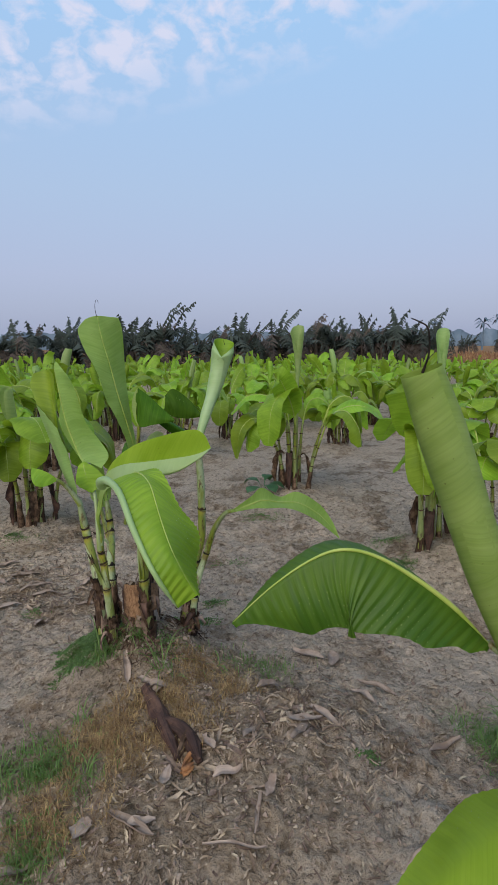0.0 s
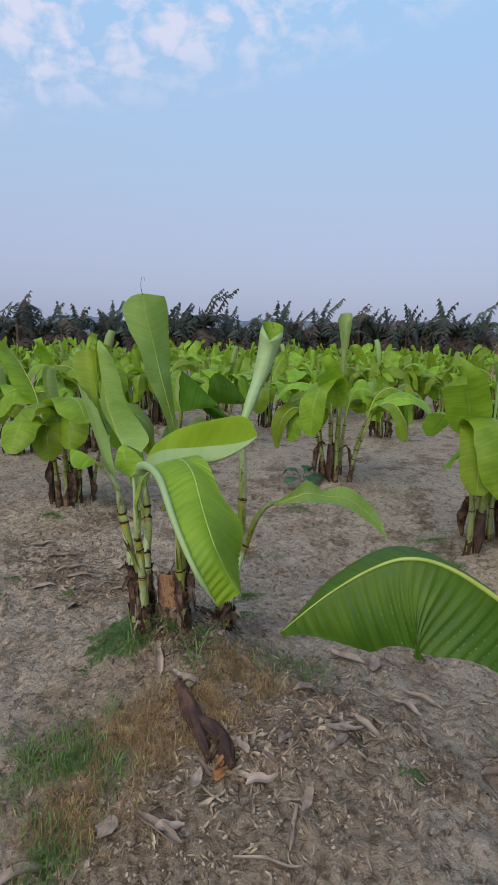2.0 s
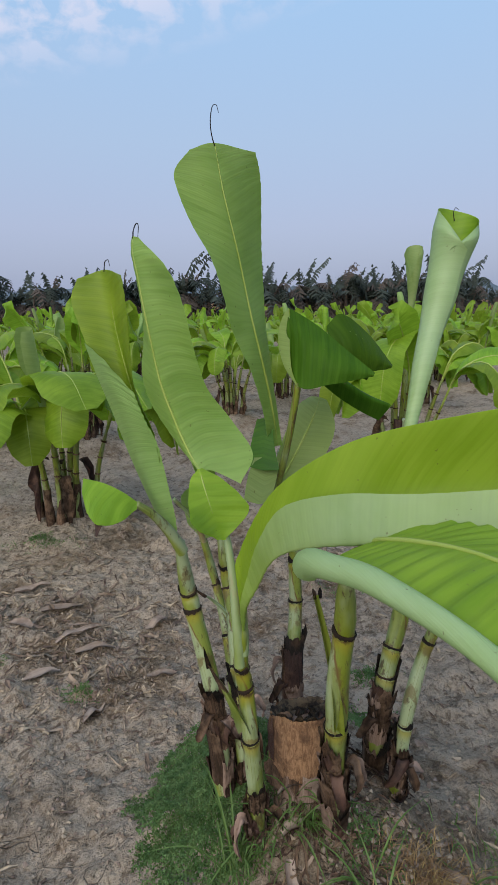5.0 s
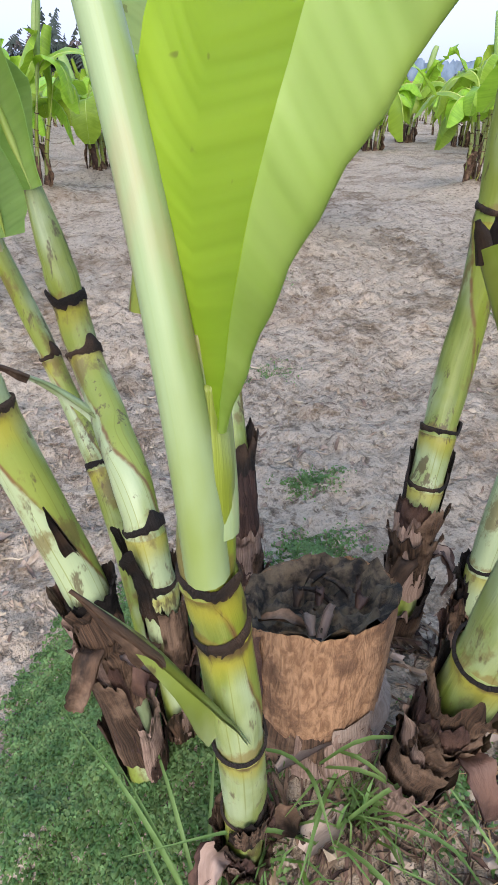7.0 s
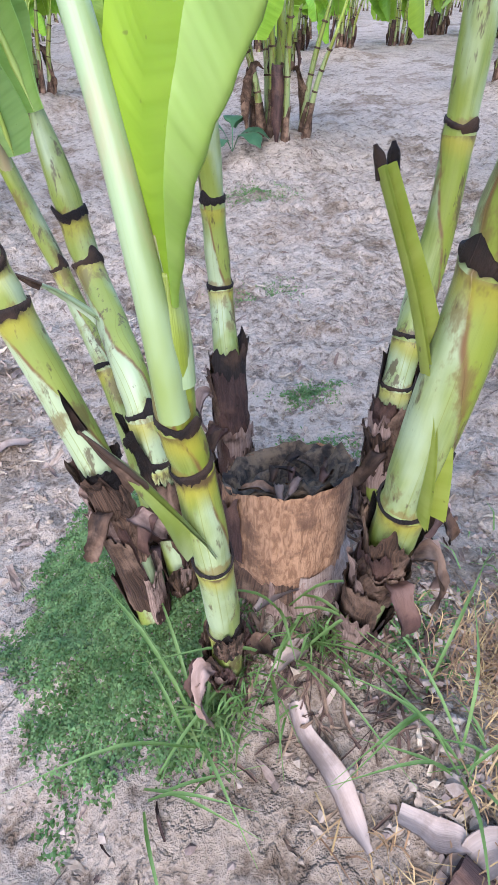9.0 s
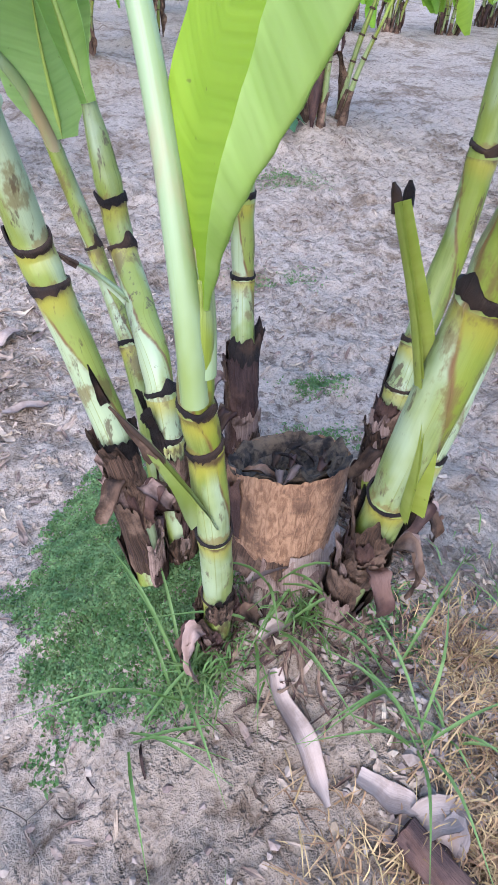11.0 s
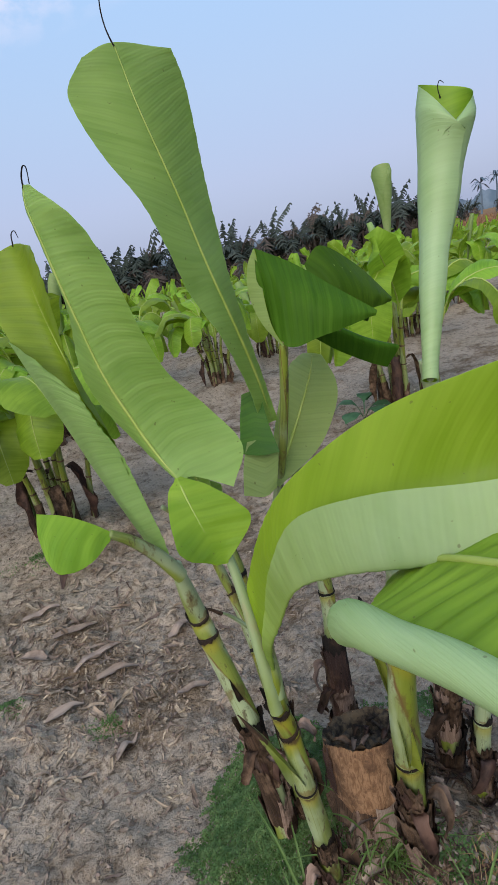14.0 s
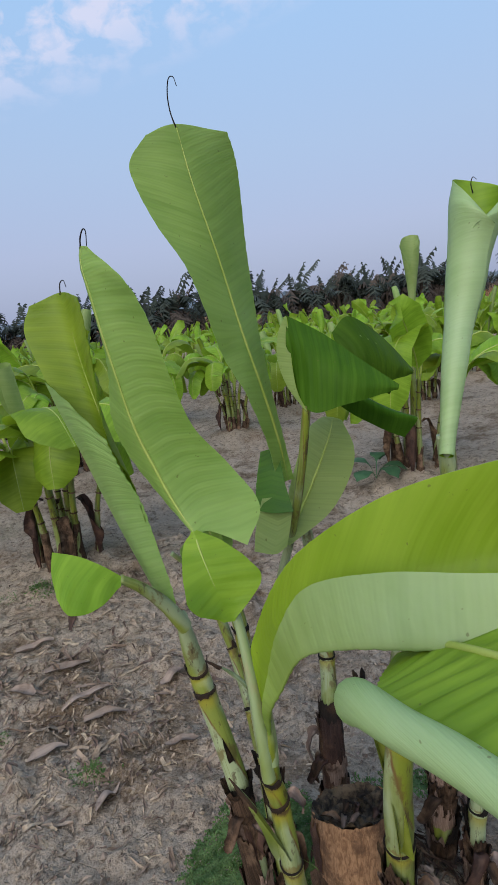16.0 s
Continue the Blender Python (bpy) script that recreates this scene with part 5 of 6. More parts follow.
# ---- field plants ----
def field_plant(seed, stems, leaves, rolled, tall=1.0, nu=14, nv=4, rings=True, at=(0, 0, -50), spire=None):
    """A clump of suckers: stems fan out of one mat; rolled leaves stand up, open ones arch and hang."""
    rng = random.Random(seed)
    root = thing("banana_plant", "young green banana plant clump standing in the field", "banana plant", "banana plants in the field")
    tops = []
    for k in range(stems):
        a = 2 * math.pi * (k + rng.uniform(-0.3, 0.3)) / stems
        d = rng.uniform(0.04, 0.18)
        lean = rng.uniform(0.02, 0.16)
        h = rng.uniform(0.50, 0.85) * tall
        p0 = Vector((math.cos(a) * d, math.sin(a) * d, -0.05))
        p2 = Vector((math.cos(a) * (d + lean), math.sin(a) * (d + lean), h))
        p1 = (p0 + p2) / 2 + Vector((math.cos(a) * -0.02, math.sin(a) * -0.02, 0.02))
        r = rng.uniform(0.017, 0.027)
        b = Build()
        line = tube(b, [p0, p1, p2], [(0, r * 1.1), (0.6, r * 0.8), (1, r * 0.45)], 8, 0, 12, wob=0.05, seed=seed + k)
        # torn husk round the foot and thin dark collars up the stem
        tube(b, [line[0], line[1], line[rng.choice((2, 3, 4))]], [(0, r * 1.6), (0.5, r * 1.3), (1, r * 1.0)], 8, 1, 6, False, 0.6, seed + k)
        if rings:
            for q in (5, 7, 9):
                e = (line[q + 1] - line[q]).normalized() * 0.005
                tube(b, [line[q] - e, line[q], line[q] + e], [(0, r * 0.85), (0.5, r * 0.98), (1, r * 0.8)], 8, 1, 3, False, 0.2, seed)
        part("stem", b, [stem_field, husk_mat], root)
        tops.append((a, p2, (p2 - p1).normalized(), r))
    for k in range(4 if rings else 0):
        a, p, t, r = tops[(k * 2) % stems]
        a += rng.uniform(-0.6, 0.6)
        out = Vector((math.cos(a), math.sin(a), 0))
        b = Build()
        z = rng.uniform(0.22, 0.36)
        blade(b, [out * 0.08 + Vector((0, 0, z)), out * 0.13 + Vector((0, 0, z + 0.01)), out * 0.16 + Vector((0, 0, z * 0.5)), out * 0.17 + Vector((0, 0, -0.01))],
              [(0, 0.015), (0.4, 0.05), (0.7, 0.06), (1.0, 0.02)], [tuple(out * 0.2 + Vector((0, 0, 1))), tuple(out)], left=(-20, 10, 120), right=(-20, 20, 100), nu=14, nv=5, wave=0.8, seed=seed + k, ragged=0.4, thick=0.0)
        part("dead_leaf", b, (husk_mat, dark_dry_mat)[k % 2], root, "dead brown leaf hanging at the foot")
    for k in range(leaves):
        a, p, t, r = tops[k % stems]
        a += rng.uniform(-1.1, 1.1)
        out = Vector((math.cos(a), math.sin(a), 0))
        b = Build()
        if k < rolled:
            ln = rng.uniform(0.55, 0.80) * tall
            tip = p + t * ln * 0.3 + Vector((out.x * 0.10, out.y * 0.10, ln * 0.70))
            w = rng.uniform(0.11, 0.17)
            cu = rng.uniform(90, 240)
            blade(b, [p - t * 0.04, p + t * ln * 0.28 + Vector((0, 0, 0.02)), (p + tip) / 2 + Vector((0, 0, 0.05)), tip],
                  [(0, 0.03), (0.3, w * 0.5), (0.75, w), (0.95, w * 0.95), (1.0, w * 0.75)], [(rng.uniform(-1, 1), rng.uniform(-1, 0.4), 0.2)],
                  left=(0, 0, cu), right=(0, 0, cu), power=1.0, nu=nu, nv=nv + 2, seed=seed + k, thick=0.0)
            mats = [leaf_field_pale, rib_mat] if rng.random() < 0.6 else [leaf_field, rib_mat]
            nm = "furled_leaf"
        else:
            ln = rng.uniform(0.42, 0.68) * tall
            kind = rng.random()
            up = rng.uniform(0.04, 0.24)
            q0 = p + t * up * 0.6 + out * 0.04 + Vector((0, 0, up * 0.4))
            if kind < 0.60:
                # folded over and hanging like a flag
                m2 = q0 + out * ln * 0.30 + Vector((0, 0, ln * 0.14))
                m3 = q0 + out * ln * 0.55 + Vector((0, 0, -ln * 0.10))
                m4 = q0 + out * ln * 0.62 + Vector((0, 0, -ln * rng.uniform(0.4, 0.65)))
            elif kind < 0.92:
                m2 = q0 + out * ln * 0.35 + Vector((0, 0, ln * 0.20))
                m3 = q0 + out * ln * 0.70 + Vector((0, 0, ln * 0.16))
                m4 = q0 + out * ln * 0.98 + Vector((0, 0, -ln * rng.uniform(0.05, 0.25)))
            else:
                m2 = q0 + out * ln * 0.20 + Vector((0, 0, ln * 0.35))
                m3 = q0 + out * ln * 0.42 + Vector((0, 0, ln * 0.62))
                m4 = q0 + out * ln * 0.65 + Vector((0, 0, ln * 0.80))
            w = rng.uniform(0.11, 0.18)
            f = rng.uniform(-45, 15)
            c2 = rng.uniform(-35, 20)
            pts = [p - t * 0.04, q0, m2, m3, m4]
            blade(b, pts, [(0, 0.007), (0.20, 0.009), (0.27, w * 0.75), (0.45, w), (0.85, w * 0.95), (0.97, w * 0.7), (1.0, w * 0.3)],
                  [tuple(-out + Vector((0, 0, 0.4))), tuple(out * 0.1 + Vector((rng.uniform(-0.4, 0.4), rng.uniform(-0.4, 0.4), 1))), tuple(out + Vector((0, 0, 0.5)))],
                  left=(f, f, c2), right=(f + rng.uniform(-25, 25), f, c2), nu=nu, nv=nv, wave=0.25, seed=seed * 3 + k, thick=0.0)
            tube(b, pts, [(0, 0.009), (0.3, 0.006), (1, 0.0015)], 5, 1, nu, False)
            mats = [leaf_field, rib_mat]
            nm = "leaf"
        part(nm, b, mats, root)
    if spire:
        # one tall rolled leaf standing over the clump
        x, y, z0, z1, w = spire
        b = Build()
        tube(b, [(x * 0.3, y * 0.3, -0.05), (x * 0.4, y * 0.4, z0 * 0.5), (x * 0.6, y * 0.6, z0 + 0.03)], [(0, 0.030), (0.6, 0.024), (1, 0.018)], 10, 0, 14, wob=0.06, seed=seed)
        part("stem", b, [stem_field, husk_mat], root)
        b = Build()
        blade(b, [(x * 0.6, y * 0.6, z0), (x * 0.75, y * 0.75, z0 + (z1 - z0) * 0.35), (x * 0.9, y * 0.9, z0 + (z1 - z0) * 0.7), (x, y, z1)], [(0, 0.03), (0.3, w * 0.5), (0.8, w), (0.96, w), (1.0, w * 0.8)],
              [(-0.2, -1, 0.2)], left=(0, 0, (300, 95)), right=(0, 0, (300, 150)), power=1.0, nu=20, nv=10, seed=seed, thick=0.0, endcut=0.5)
        part("furled_leaf", b, [leaf_field_pale, rib_mat], root)
    root.location = at
    return root


tower_kind = field_plant(151, 8, 20, 0, 0.88, spire=(0.07, 0.10, 0.80, 1.60, 0.15))
slim_kind = field_plant(157, 3, 9, 0, 0.92, spire=(0.02, 0.0, 0.80, 1.48, 0.10))
near_kinds = [field_plant(101 + k, s, l, r, t) for k, (s, l, r, t) in enumerate(((9, 21, 2, 0.90), (8, 20, 1, 0.85), (9, 21, 1, 0.88), (7, 18, 2, 0.85), (8, 20, 1, 0.92)))]
far_kinds = [field_plant(131 + k, 3, l, r, 0.95, 8, 2, False) for k, (l, r) in enumerate(((9, 1), (9, 0), (9, 0), (9, 1)))]
rng = random.Random(5)
used = []
for k, (x, y) in enumerate(NEAR_CLUMPS):
    if (x, y) == (0.85, 1.1):
        continue
    src = near_kinds[k % len(near_kinds)]
    m = Matrix.Translation(ground_at(x, y)) @ Matrix.Rotation(rng.uniform(0, 6.28), 4, "Z") @ Matrix.Scale(rng.uniform(0.84, 0.98), 4)
    if k in (0, 2):
        src, m = (tower_kind, slim_kind)[k // 2], Matrix.Translation(ground_at(x, y))
    copy_thing(src, m)
    used.append((x, y))
for row in range(0, 16):
    y0 = 9.6 + row * 1.75
    half = int((y0 * 0.62 + 4) / 1.75) + 1
    for col in range(-half, half + 1):
        x = col * 1.75 + rng.uniform(-0.4, 0.4) + (row % 2) * 0.4
        y = y0 + rng.uniform(-0.4, 0.4)
        if any((x - a) ** 2 + (y - c) ** 2 < 1.3 for a, c in used) or rng.random() < 0.06:
            continue
        kinds = near_kinds if y < 13 else far_kinds
        src = kinds[rng.randrange(len(kinds))]
        m = Matrix.Translation((x, y, soil_height(x, y, False))) @ Matrix.Rotation(rng.uniform(0, 6.28), 4, "Z") @ Matrix.Scale(rng.uniform(0.9, 1.15), 4)
        copy_thing(src, m)
for src in near_kinds + far_kinds + [tower_kind, slim_kind]:
    for o in list(src.children_recursive) + [src]:
        bpy.data.objects.remove(o)


# ---- the belt of old wind-torn banana trees ----
def old_tree(seed, dead, flags):
    """Trunk, torn flag leaves that stand up and lean with the wind, arching ones, dead ones hanging down the trunk."""
    rng = random.Random(seed)
    root = thing("banana_tree", "old tall banana tree with wind-torn leaves, greyed for haze", "banana tree", "row of old banana trees")
    h = rng.uniform(1.3, 2.0)
    b = Build()
    line = tube(b, [(0, 0, -0.1), (0.05, 0, h * 0.5), (rng.uniform(-0.15, 0.15), 0, h)], [(0, 0.15), (0.5, 0.11), (1, 0.07)], 8, 0, 9, wob=0.2, seed=seed)
    part("trunk", b, trunk_mat, root)
    for k in range(flags + 6 + dead):
        b = Build()
        hang = k >= flags + 6
        a = rng.uniform(0, 6.28)
        ox = Vector((math.cos(a), math.sin(a), 0))
        p = Vector(line[-1]) - Vector((0, 0, 0.2 if hang else 0.05))
        if hang:
            ln = rng.uniform(0.9, 1.6)
            pts = [p, p + ox * 0.25 + Vector((0, 0, 0.10)), p + ox * 0.45 + Vector((0, 0, -0.45)), p + ox * 0.40 + Vector((0, 0, -ln))]
        elif k < flags:
            ln = rng.uniform(0.7, 1.70)
            lean = Vector((rng.uniform(-0.35, 0.60), rng.uniform(-0.3, 0.3), 0))
            pts = [p, p + lean * 0.25 * ln + Vector((0, 0, ln * 0.40)), p + lean * 0.6 * ln + Vector((0, 0, ln * 0.75)), p + lean * ln * 1.1 + Vector((0, 0, ln))]
        else:
            ln = rng.uniform(1.0, 1.6)
            r = rng.uniform(0.15, 0.5)
            ox = ox + Vector((0.35, 0, 0))
            pts = [p, p + ox * ln * 0.25 + Vector((0, 0, ln * r)), p + ox * ln * 0.55 + Vector((0, 0, ln * r * 0.85)), p + ox * ln * 0.8 + Vector((0, 0, ln * (r - 0.75)))]
        mid = smooth_path(pts, 20)
        # the blade is torn into ribbons along its side veins
        for i in range(3, 20):
            q = mid[i]
            t = (mid[min(i + 1, 19)] - mid[i - 1]).normalized()
            s = t.cross(Vector((0.2, 1, 0.1))) if k < flags else t.cross(Vector((0, 0, 1)))
            s = s.normalized() if s.length > 0.1 else Vector((1, 0, 0))
            w = (0.21 if k < flags else 0.40) * math.sin(math.pi * min(1, i / 20) ** 0.7) + 0.06
            for sg in (-1, 1):
                if rng.random() < 0.16:
                    continue
                e = s * sg * w * rng.uniform(0.45, 1.25) * (0.75 if k < flags else 1.0) + Vector((0, 0, -rng.uniform(0.25, 0.65) * w)) + t * rng.uniform(0.02, 0.10)
                half = t * ln / 20 * rng.uniform(0.50, 0.68)
                ids = [b.vert(q - half, (i * 0.1, 0)), b.vert(q + half, (i * 0.1 + 0.1, 0)), b.vert(q + half * 0.8 + e * 0.55 + Vector((0, 0, 0.02)), (i * 0.1 + 0.1, sg * w / 2)),
                       b.vert(q - half * 0.8 + e * 0.55 + Vector((0, 0, 0.02)), (i * 0.1, sg * w / 2)), b.vert(q + half * 0.3 + e, (i * 0.1 + 0.07, sg * w)), b.vert(q - half * 0.5 + e, (i * 0.1 + 0.02, sg * w))]
                b.face((ids[0], ids[1], ids[2], ids[3]))
                b.face((ids[3], ids[2], ids[4], ids[5]))
        tube(b, pts, [(0, 0.035), (1, 0.008)], 4, 0, 10, False)
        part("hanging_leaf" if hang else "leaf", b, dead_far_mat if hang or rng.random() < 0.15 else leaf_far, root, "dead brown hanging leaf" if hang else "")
    root.location = (0, 0, -50)
    return root


tree_kinds = [old_tree(201 + k, d, f) for k, (d, f) in enumerate(((7, 2), (6, 3), (6, 1), (7, 3), (6, 2), (5, 4)))]
rng = random.Random(9)
spots = []
for k in range(42):
    x = -25 + 40 * k / 41
    for rowk in range(2):
        spots.append((x + rng.uniform(-0.5, 0.5), 32 + 0.30 * (x + 25) + rowk * 1.5 + rng.uniform(-0.6, 0.6), rng.uniform(0.95, 1.50) * (1.0 + 0.004 * (x + 25))))
for k in range(30):
    spots.append((rng.uniform(16, 95), rng.uniform(100, 125), rng.uniform(0.9, 1.6)))
for x, y, sc in spots:
    m = Matrix.Translation((x, y, soil_height(x, y, False) - 0.03)) @ Matrix.Rotation(rng.uniform(-0.9, 0.9), 4, "Z") @ Matrix.Scale(sc, 4)
    copy_thing(tree_kinds[rng.randrange(6)], m)
for src in tree_kinds:
    for o in list(src.children_recursive) + [src]:
        bpy.data.objects.remove(o)

# dry crop beyond the plantation
rng = random.Random(15)
cb = Build()
for k in range(5000):
    x, y = rng.uniform(12, 80), rng.uniform(50, 95)
    h, d = rng.uniform(0.4, 0.9), rng.uniform(0, 3.14)
    s = Vector((math.cos(d), math.sin(d), 0)) * rng.uniform(0.05, 0.14)
    p = Vector((x, y, soil_height(x, y, False) - 0.02))
    i = [cb.vert(v) for v in (p - s * 0.4, p + s * 0.4, p + s + Vector((0, 0, h * 0.7)), p - s + Vector((0, 0, h * 0.6)), p + s * 1.6 + Vector((0, 0, h)))]
    cb.face((i[0], i[1], i[2], i[3]))
    cb.face((i[3], i[2], i[4]))
tagged(part("dry_crop", cb, straw_far_mat, None), "brown dried crop field in the distance", "crop", kind="stuff")

# ---- distance: woods and a few palms, the haze painted into their colour ----
rng = random.Random(12)
bd = Build()
rows = [[], [], []]
for k in range(500):
    x = -420 + 900 * k / 499
    h = 9 + 4 * N1(Vector((x * 0.02, 1, 1))) + 3.0 * N1(Vector((x * 0.11, 2, 1))) + 1.6 * N1(Vector((x * 0.5, 3, 1)))
    y = 330 + 6 * N1(Vector((x * 0.2, 7, 1)))
    rows[0].append(bd.vert((x, y, -1)))
    rows[1].append(bd.vert((x, y + 1, max(2.0, h))))
    rows[2].append(bd.vert((x, y + 14, -1)))
bd.grid(rows)
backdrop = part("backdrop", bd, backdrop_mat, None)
tagged(backdrop, "line of distant woods, tinted blue-grey for haze", "woods", kind="structure")


def palm(x, y, h, seed):
    rng = random.Random(seed)
    root = thing("palm_tree", "distant palm tree, tinted blue-grey for haze", "palm tree", "distant palms", at=(x, y, soil_height(x, y, False)))
    b = Build()
    tube(b, [(0, 0, -0.5), (0.2, 0, h * 0.5), (0.1, 0, h)], [(0, 0.28), (1, 0.18)], 7, 0, 7)
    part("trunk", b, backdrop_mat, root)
    c = Build()
    for k in range(22):
        a, up = rng.uniform(0, 6.28), rng.uniform(-0.5, 1.0)
        o = Vector((math.cos(a), math.sin(a), 0))
        p = Vector((0.1, 0, h))
        q = p + o * 1.4 + Vector((0, 0, 1.3 * up))
        e = p + o * 2.6 + Vector((0, 0, 1.6 * up - 1.0))
        s = Vector((-o.y, o.x, 0)) * 0.28
        i = [c.vert(v) for v in (p - s * 0.3, p + s * 0.3, q + s, q - s, e + s * 0.3, e - s * 0.3)]
        c.face((i[0], i[1], i[2], i[3]))
        c.face((i[3], i[2], i[4], i[5]))
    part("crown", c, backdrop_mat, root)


for x, y, h, sd in ((66, 150, 8.6, 1), (62, 150, 7.4, 2), (71, 152, 7.8, 3), (78, 150, 9.2, 4), (52, 160, 7.0, 5), (88, 160, 8.0, 6)):
    palm(x, y, h, sd)


# ---- grass, weeds and litter ----
def grass_patch(name, label, centres, count, mat, length, width, seed, lean=0.6, category="grass", even=False):
    rng = random.Random(seed)
    b = Build()
    for cx, cy, rx, ry, share in centres:
        for _ in range(int(count * share)):
            r, a = (1.5 * rng.random() ** 0.5 if even else min(1.5, abs(rng.gauss(0, 0.55))) ** 0.8), rng.uniform(0, 6.28)
            x, y = cx + rx * r * math.cos(a), cy + ry * r * math.sin(a)
            if N1(Vector((x * 9, y * 9, seed))) + 0.5 * N1(Vector((x * 30, y * 30, seed))) < -0.30 + (2.2 * (r - 0.82) + 0.5 * N1(Vector((x * 13, y * 13, 4.4))) + rng.uniform(-0.7, 0.7) if even else 0.35 * r * r):
                continue
            z = mesh_height(x, y)
            ln, w = length * rng.uniform(0.5, 1.3), width * rng.uniform(0.7, 1.3)
            d = rng.uniform(0, 6.28)
            o, s = Vector((math.cos(d), math.sin(d), 0)), Vector((-math.sin(d), math.cos(d), 0))
            k = lean * rng.uniform(0.3, 1.4)
            p = Vector((x, y, z - 0.001))
            m = p + o * ln * 0.35 * k + Vector((0, 0, ln * 0.55 * (1.15 - min(1, k * 0.7))))
            e = p + o * ln * 0.95 * k + Vector((0, 0, ln * 0.75 * max(0.05, 1 - k)))
            i = [b.vert(v) for v in (p - s * w * 0.5, p + s * w * 0.5, m + s * w * 0.45, m - s * w * 0.45, e)]
            b.face((i[0], i[1], i[2], i[3]))
            b.face((i[3], i[2], i[4]))
    ob = part(name, b, mat, None)
    return tagged(ob, label, category, kind="stuff")


grass_patch("creeping_weed", "dense low green creeping weed mat beside the banana stems", [(-0.705, 2.430, 0.165, 0.265, 1.0)], 100000, mat_weed, 0.0110, 0.0044, 41, 0.7, "weed", True)
grass_patch("creeping_weed", "thin green weeds on bare soil", [(-0.28, 2.74, 0.16, 0.09, 0.45), (-0.20, 2.98, 0.12, 0.06, 0.2), (-1.22, 2.87, 0.10, 0.05, 0.12), (-1.63, 3.03, 0.09, 0.06, 0.12), (-1.66, 2.83, 0.07, 0.06, 0.1),
            (0.43, 1.68, 0.05, 0.04, 0.12), (-0.35, 2.20, 0.12, 0.08, 0.2), (1.03, 3.9, 0.2, 0.15, 0.3), (1.05, 3.45, 0.2, 0.12, 0.3), (0.1, 4.6, 0.25, 0.2, 0.3), (-1.85, 4.0, 0.25, 0.1, 0.3), (-0.15, 3.6, 0.2, 0.1, 0.15), (0.55, 1.25, 0.05, 0.05, 0.08)],
            4200, mat_weed, 0.014, 0.0045, 42, 0.8, "weed")
grass_patch("grass", "long green grass blades at the edge of the path", [(-0.70, 1.62, 0.28, 0.22, 0.5), (-0.62, 1.35, 0.15, 0.2, 0.2), (0.95, 1.78, 0.22, 0.20, 0.4), (-0.47, 2.20, 0.10, 0.06, 0.05), (-0.60, 2.16, 0.08, 0.05, 0.03), (0.05, 2.25, 0.25, 0.2, 0.12)], 2600, grass_mat, 0.075, 0.0026, 43, 0.75)
grass_patch("dry_grass", "brown dried grass in tangled patches", [(-0.30, 1.86, 0.24, 0.22, 0.55), (-0.50, 1.72, 0.20, 0.22, 0.4), (-0.60, 1.45, 0.25, 0.2, 0.25), (-0.1, 2.05, 0.2, 0.15, 0.15), (-0.22, 2.15, 0.15, 0.12, 0.12)], 7500, straw_mat, 0.06, 0.0018, 44, 1.0)


def grass_tuft(x, y, n, ln, seed):
    rng = random.Random(seed)
    root = thing("grass_tuft", "tuft of long green grass blades on the soil", "grass", "grass tufts", at=ground_at(x, y))
    base = root.location.copy()
    for _ in range(n):
        b = Build()
        d = rng.uniform(0, 6.28)
        o = Vector((math.cos(d), math.sin(d), 0))
        L = ln * rng.uniform(0.6, 1.15)
        up = rng.uniform(0.35, 1.0)
        p = ground_at(x + rng.uniform(-0.015, 0.015), y + rng.uniform(-0.015, 0.015), -0.005)
        q = p + o * L * 0.35 + Vector((0, 0, L * 0.5 * up))
        e = p + o * L * 0.9 + Vector((0, 0, L * (0.75 * up - 0.25)))
        e.z = max(e.z, mesh_height(e.x, e.y) + 0.01)
        blade(b, [p - base, q - base, e - base], [(0, 0.0016), (0.4, 0.0024), (1, 0.0003)], [tuple(-o + Vector((0, 0, 1)))], left=(25, 25, 0), right=(25, 25, 0), nu=9, nv=1, thick=0.0)
        part("blade", b, grass_mat, root)


for k, (x, y, n, ln) in enumerate(((-0.64, 2.16, 9, 0.25), (-0.35, 2.05, 10, 0.20), (-0.70, 2.12, 5, 0.22), (-0.50, 2.24, 9, 0.15), (-0.52, 2.20, 5, 0.22), (-0.36, 2.12, 4, 0.24), (0.98, 1.86, 18, 0.16), (0.88, 1.72, 16, 0.15),
                                (1.05, 1.95, 14, 0.16), (-0.12, 2.18, 9, 0.12), (-0.62, 1.85, 12, 0.12), (-0.82, 1.62, 14, 0.13), (-0.52, 1.60, 10, 0.10), (-0.30, 2.05, 8, 0.10))):
    grass_tuft(x, y, n, ln, 60 + k)


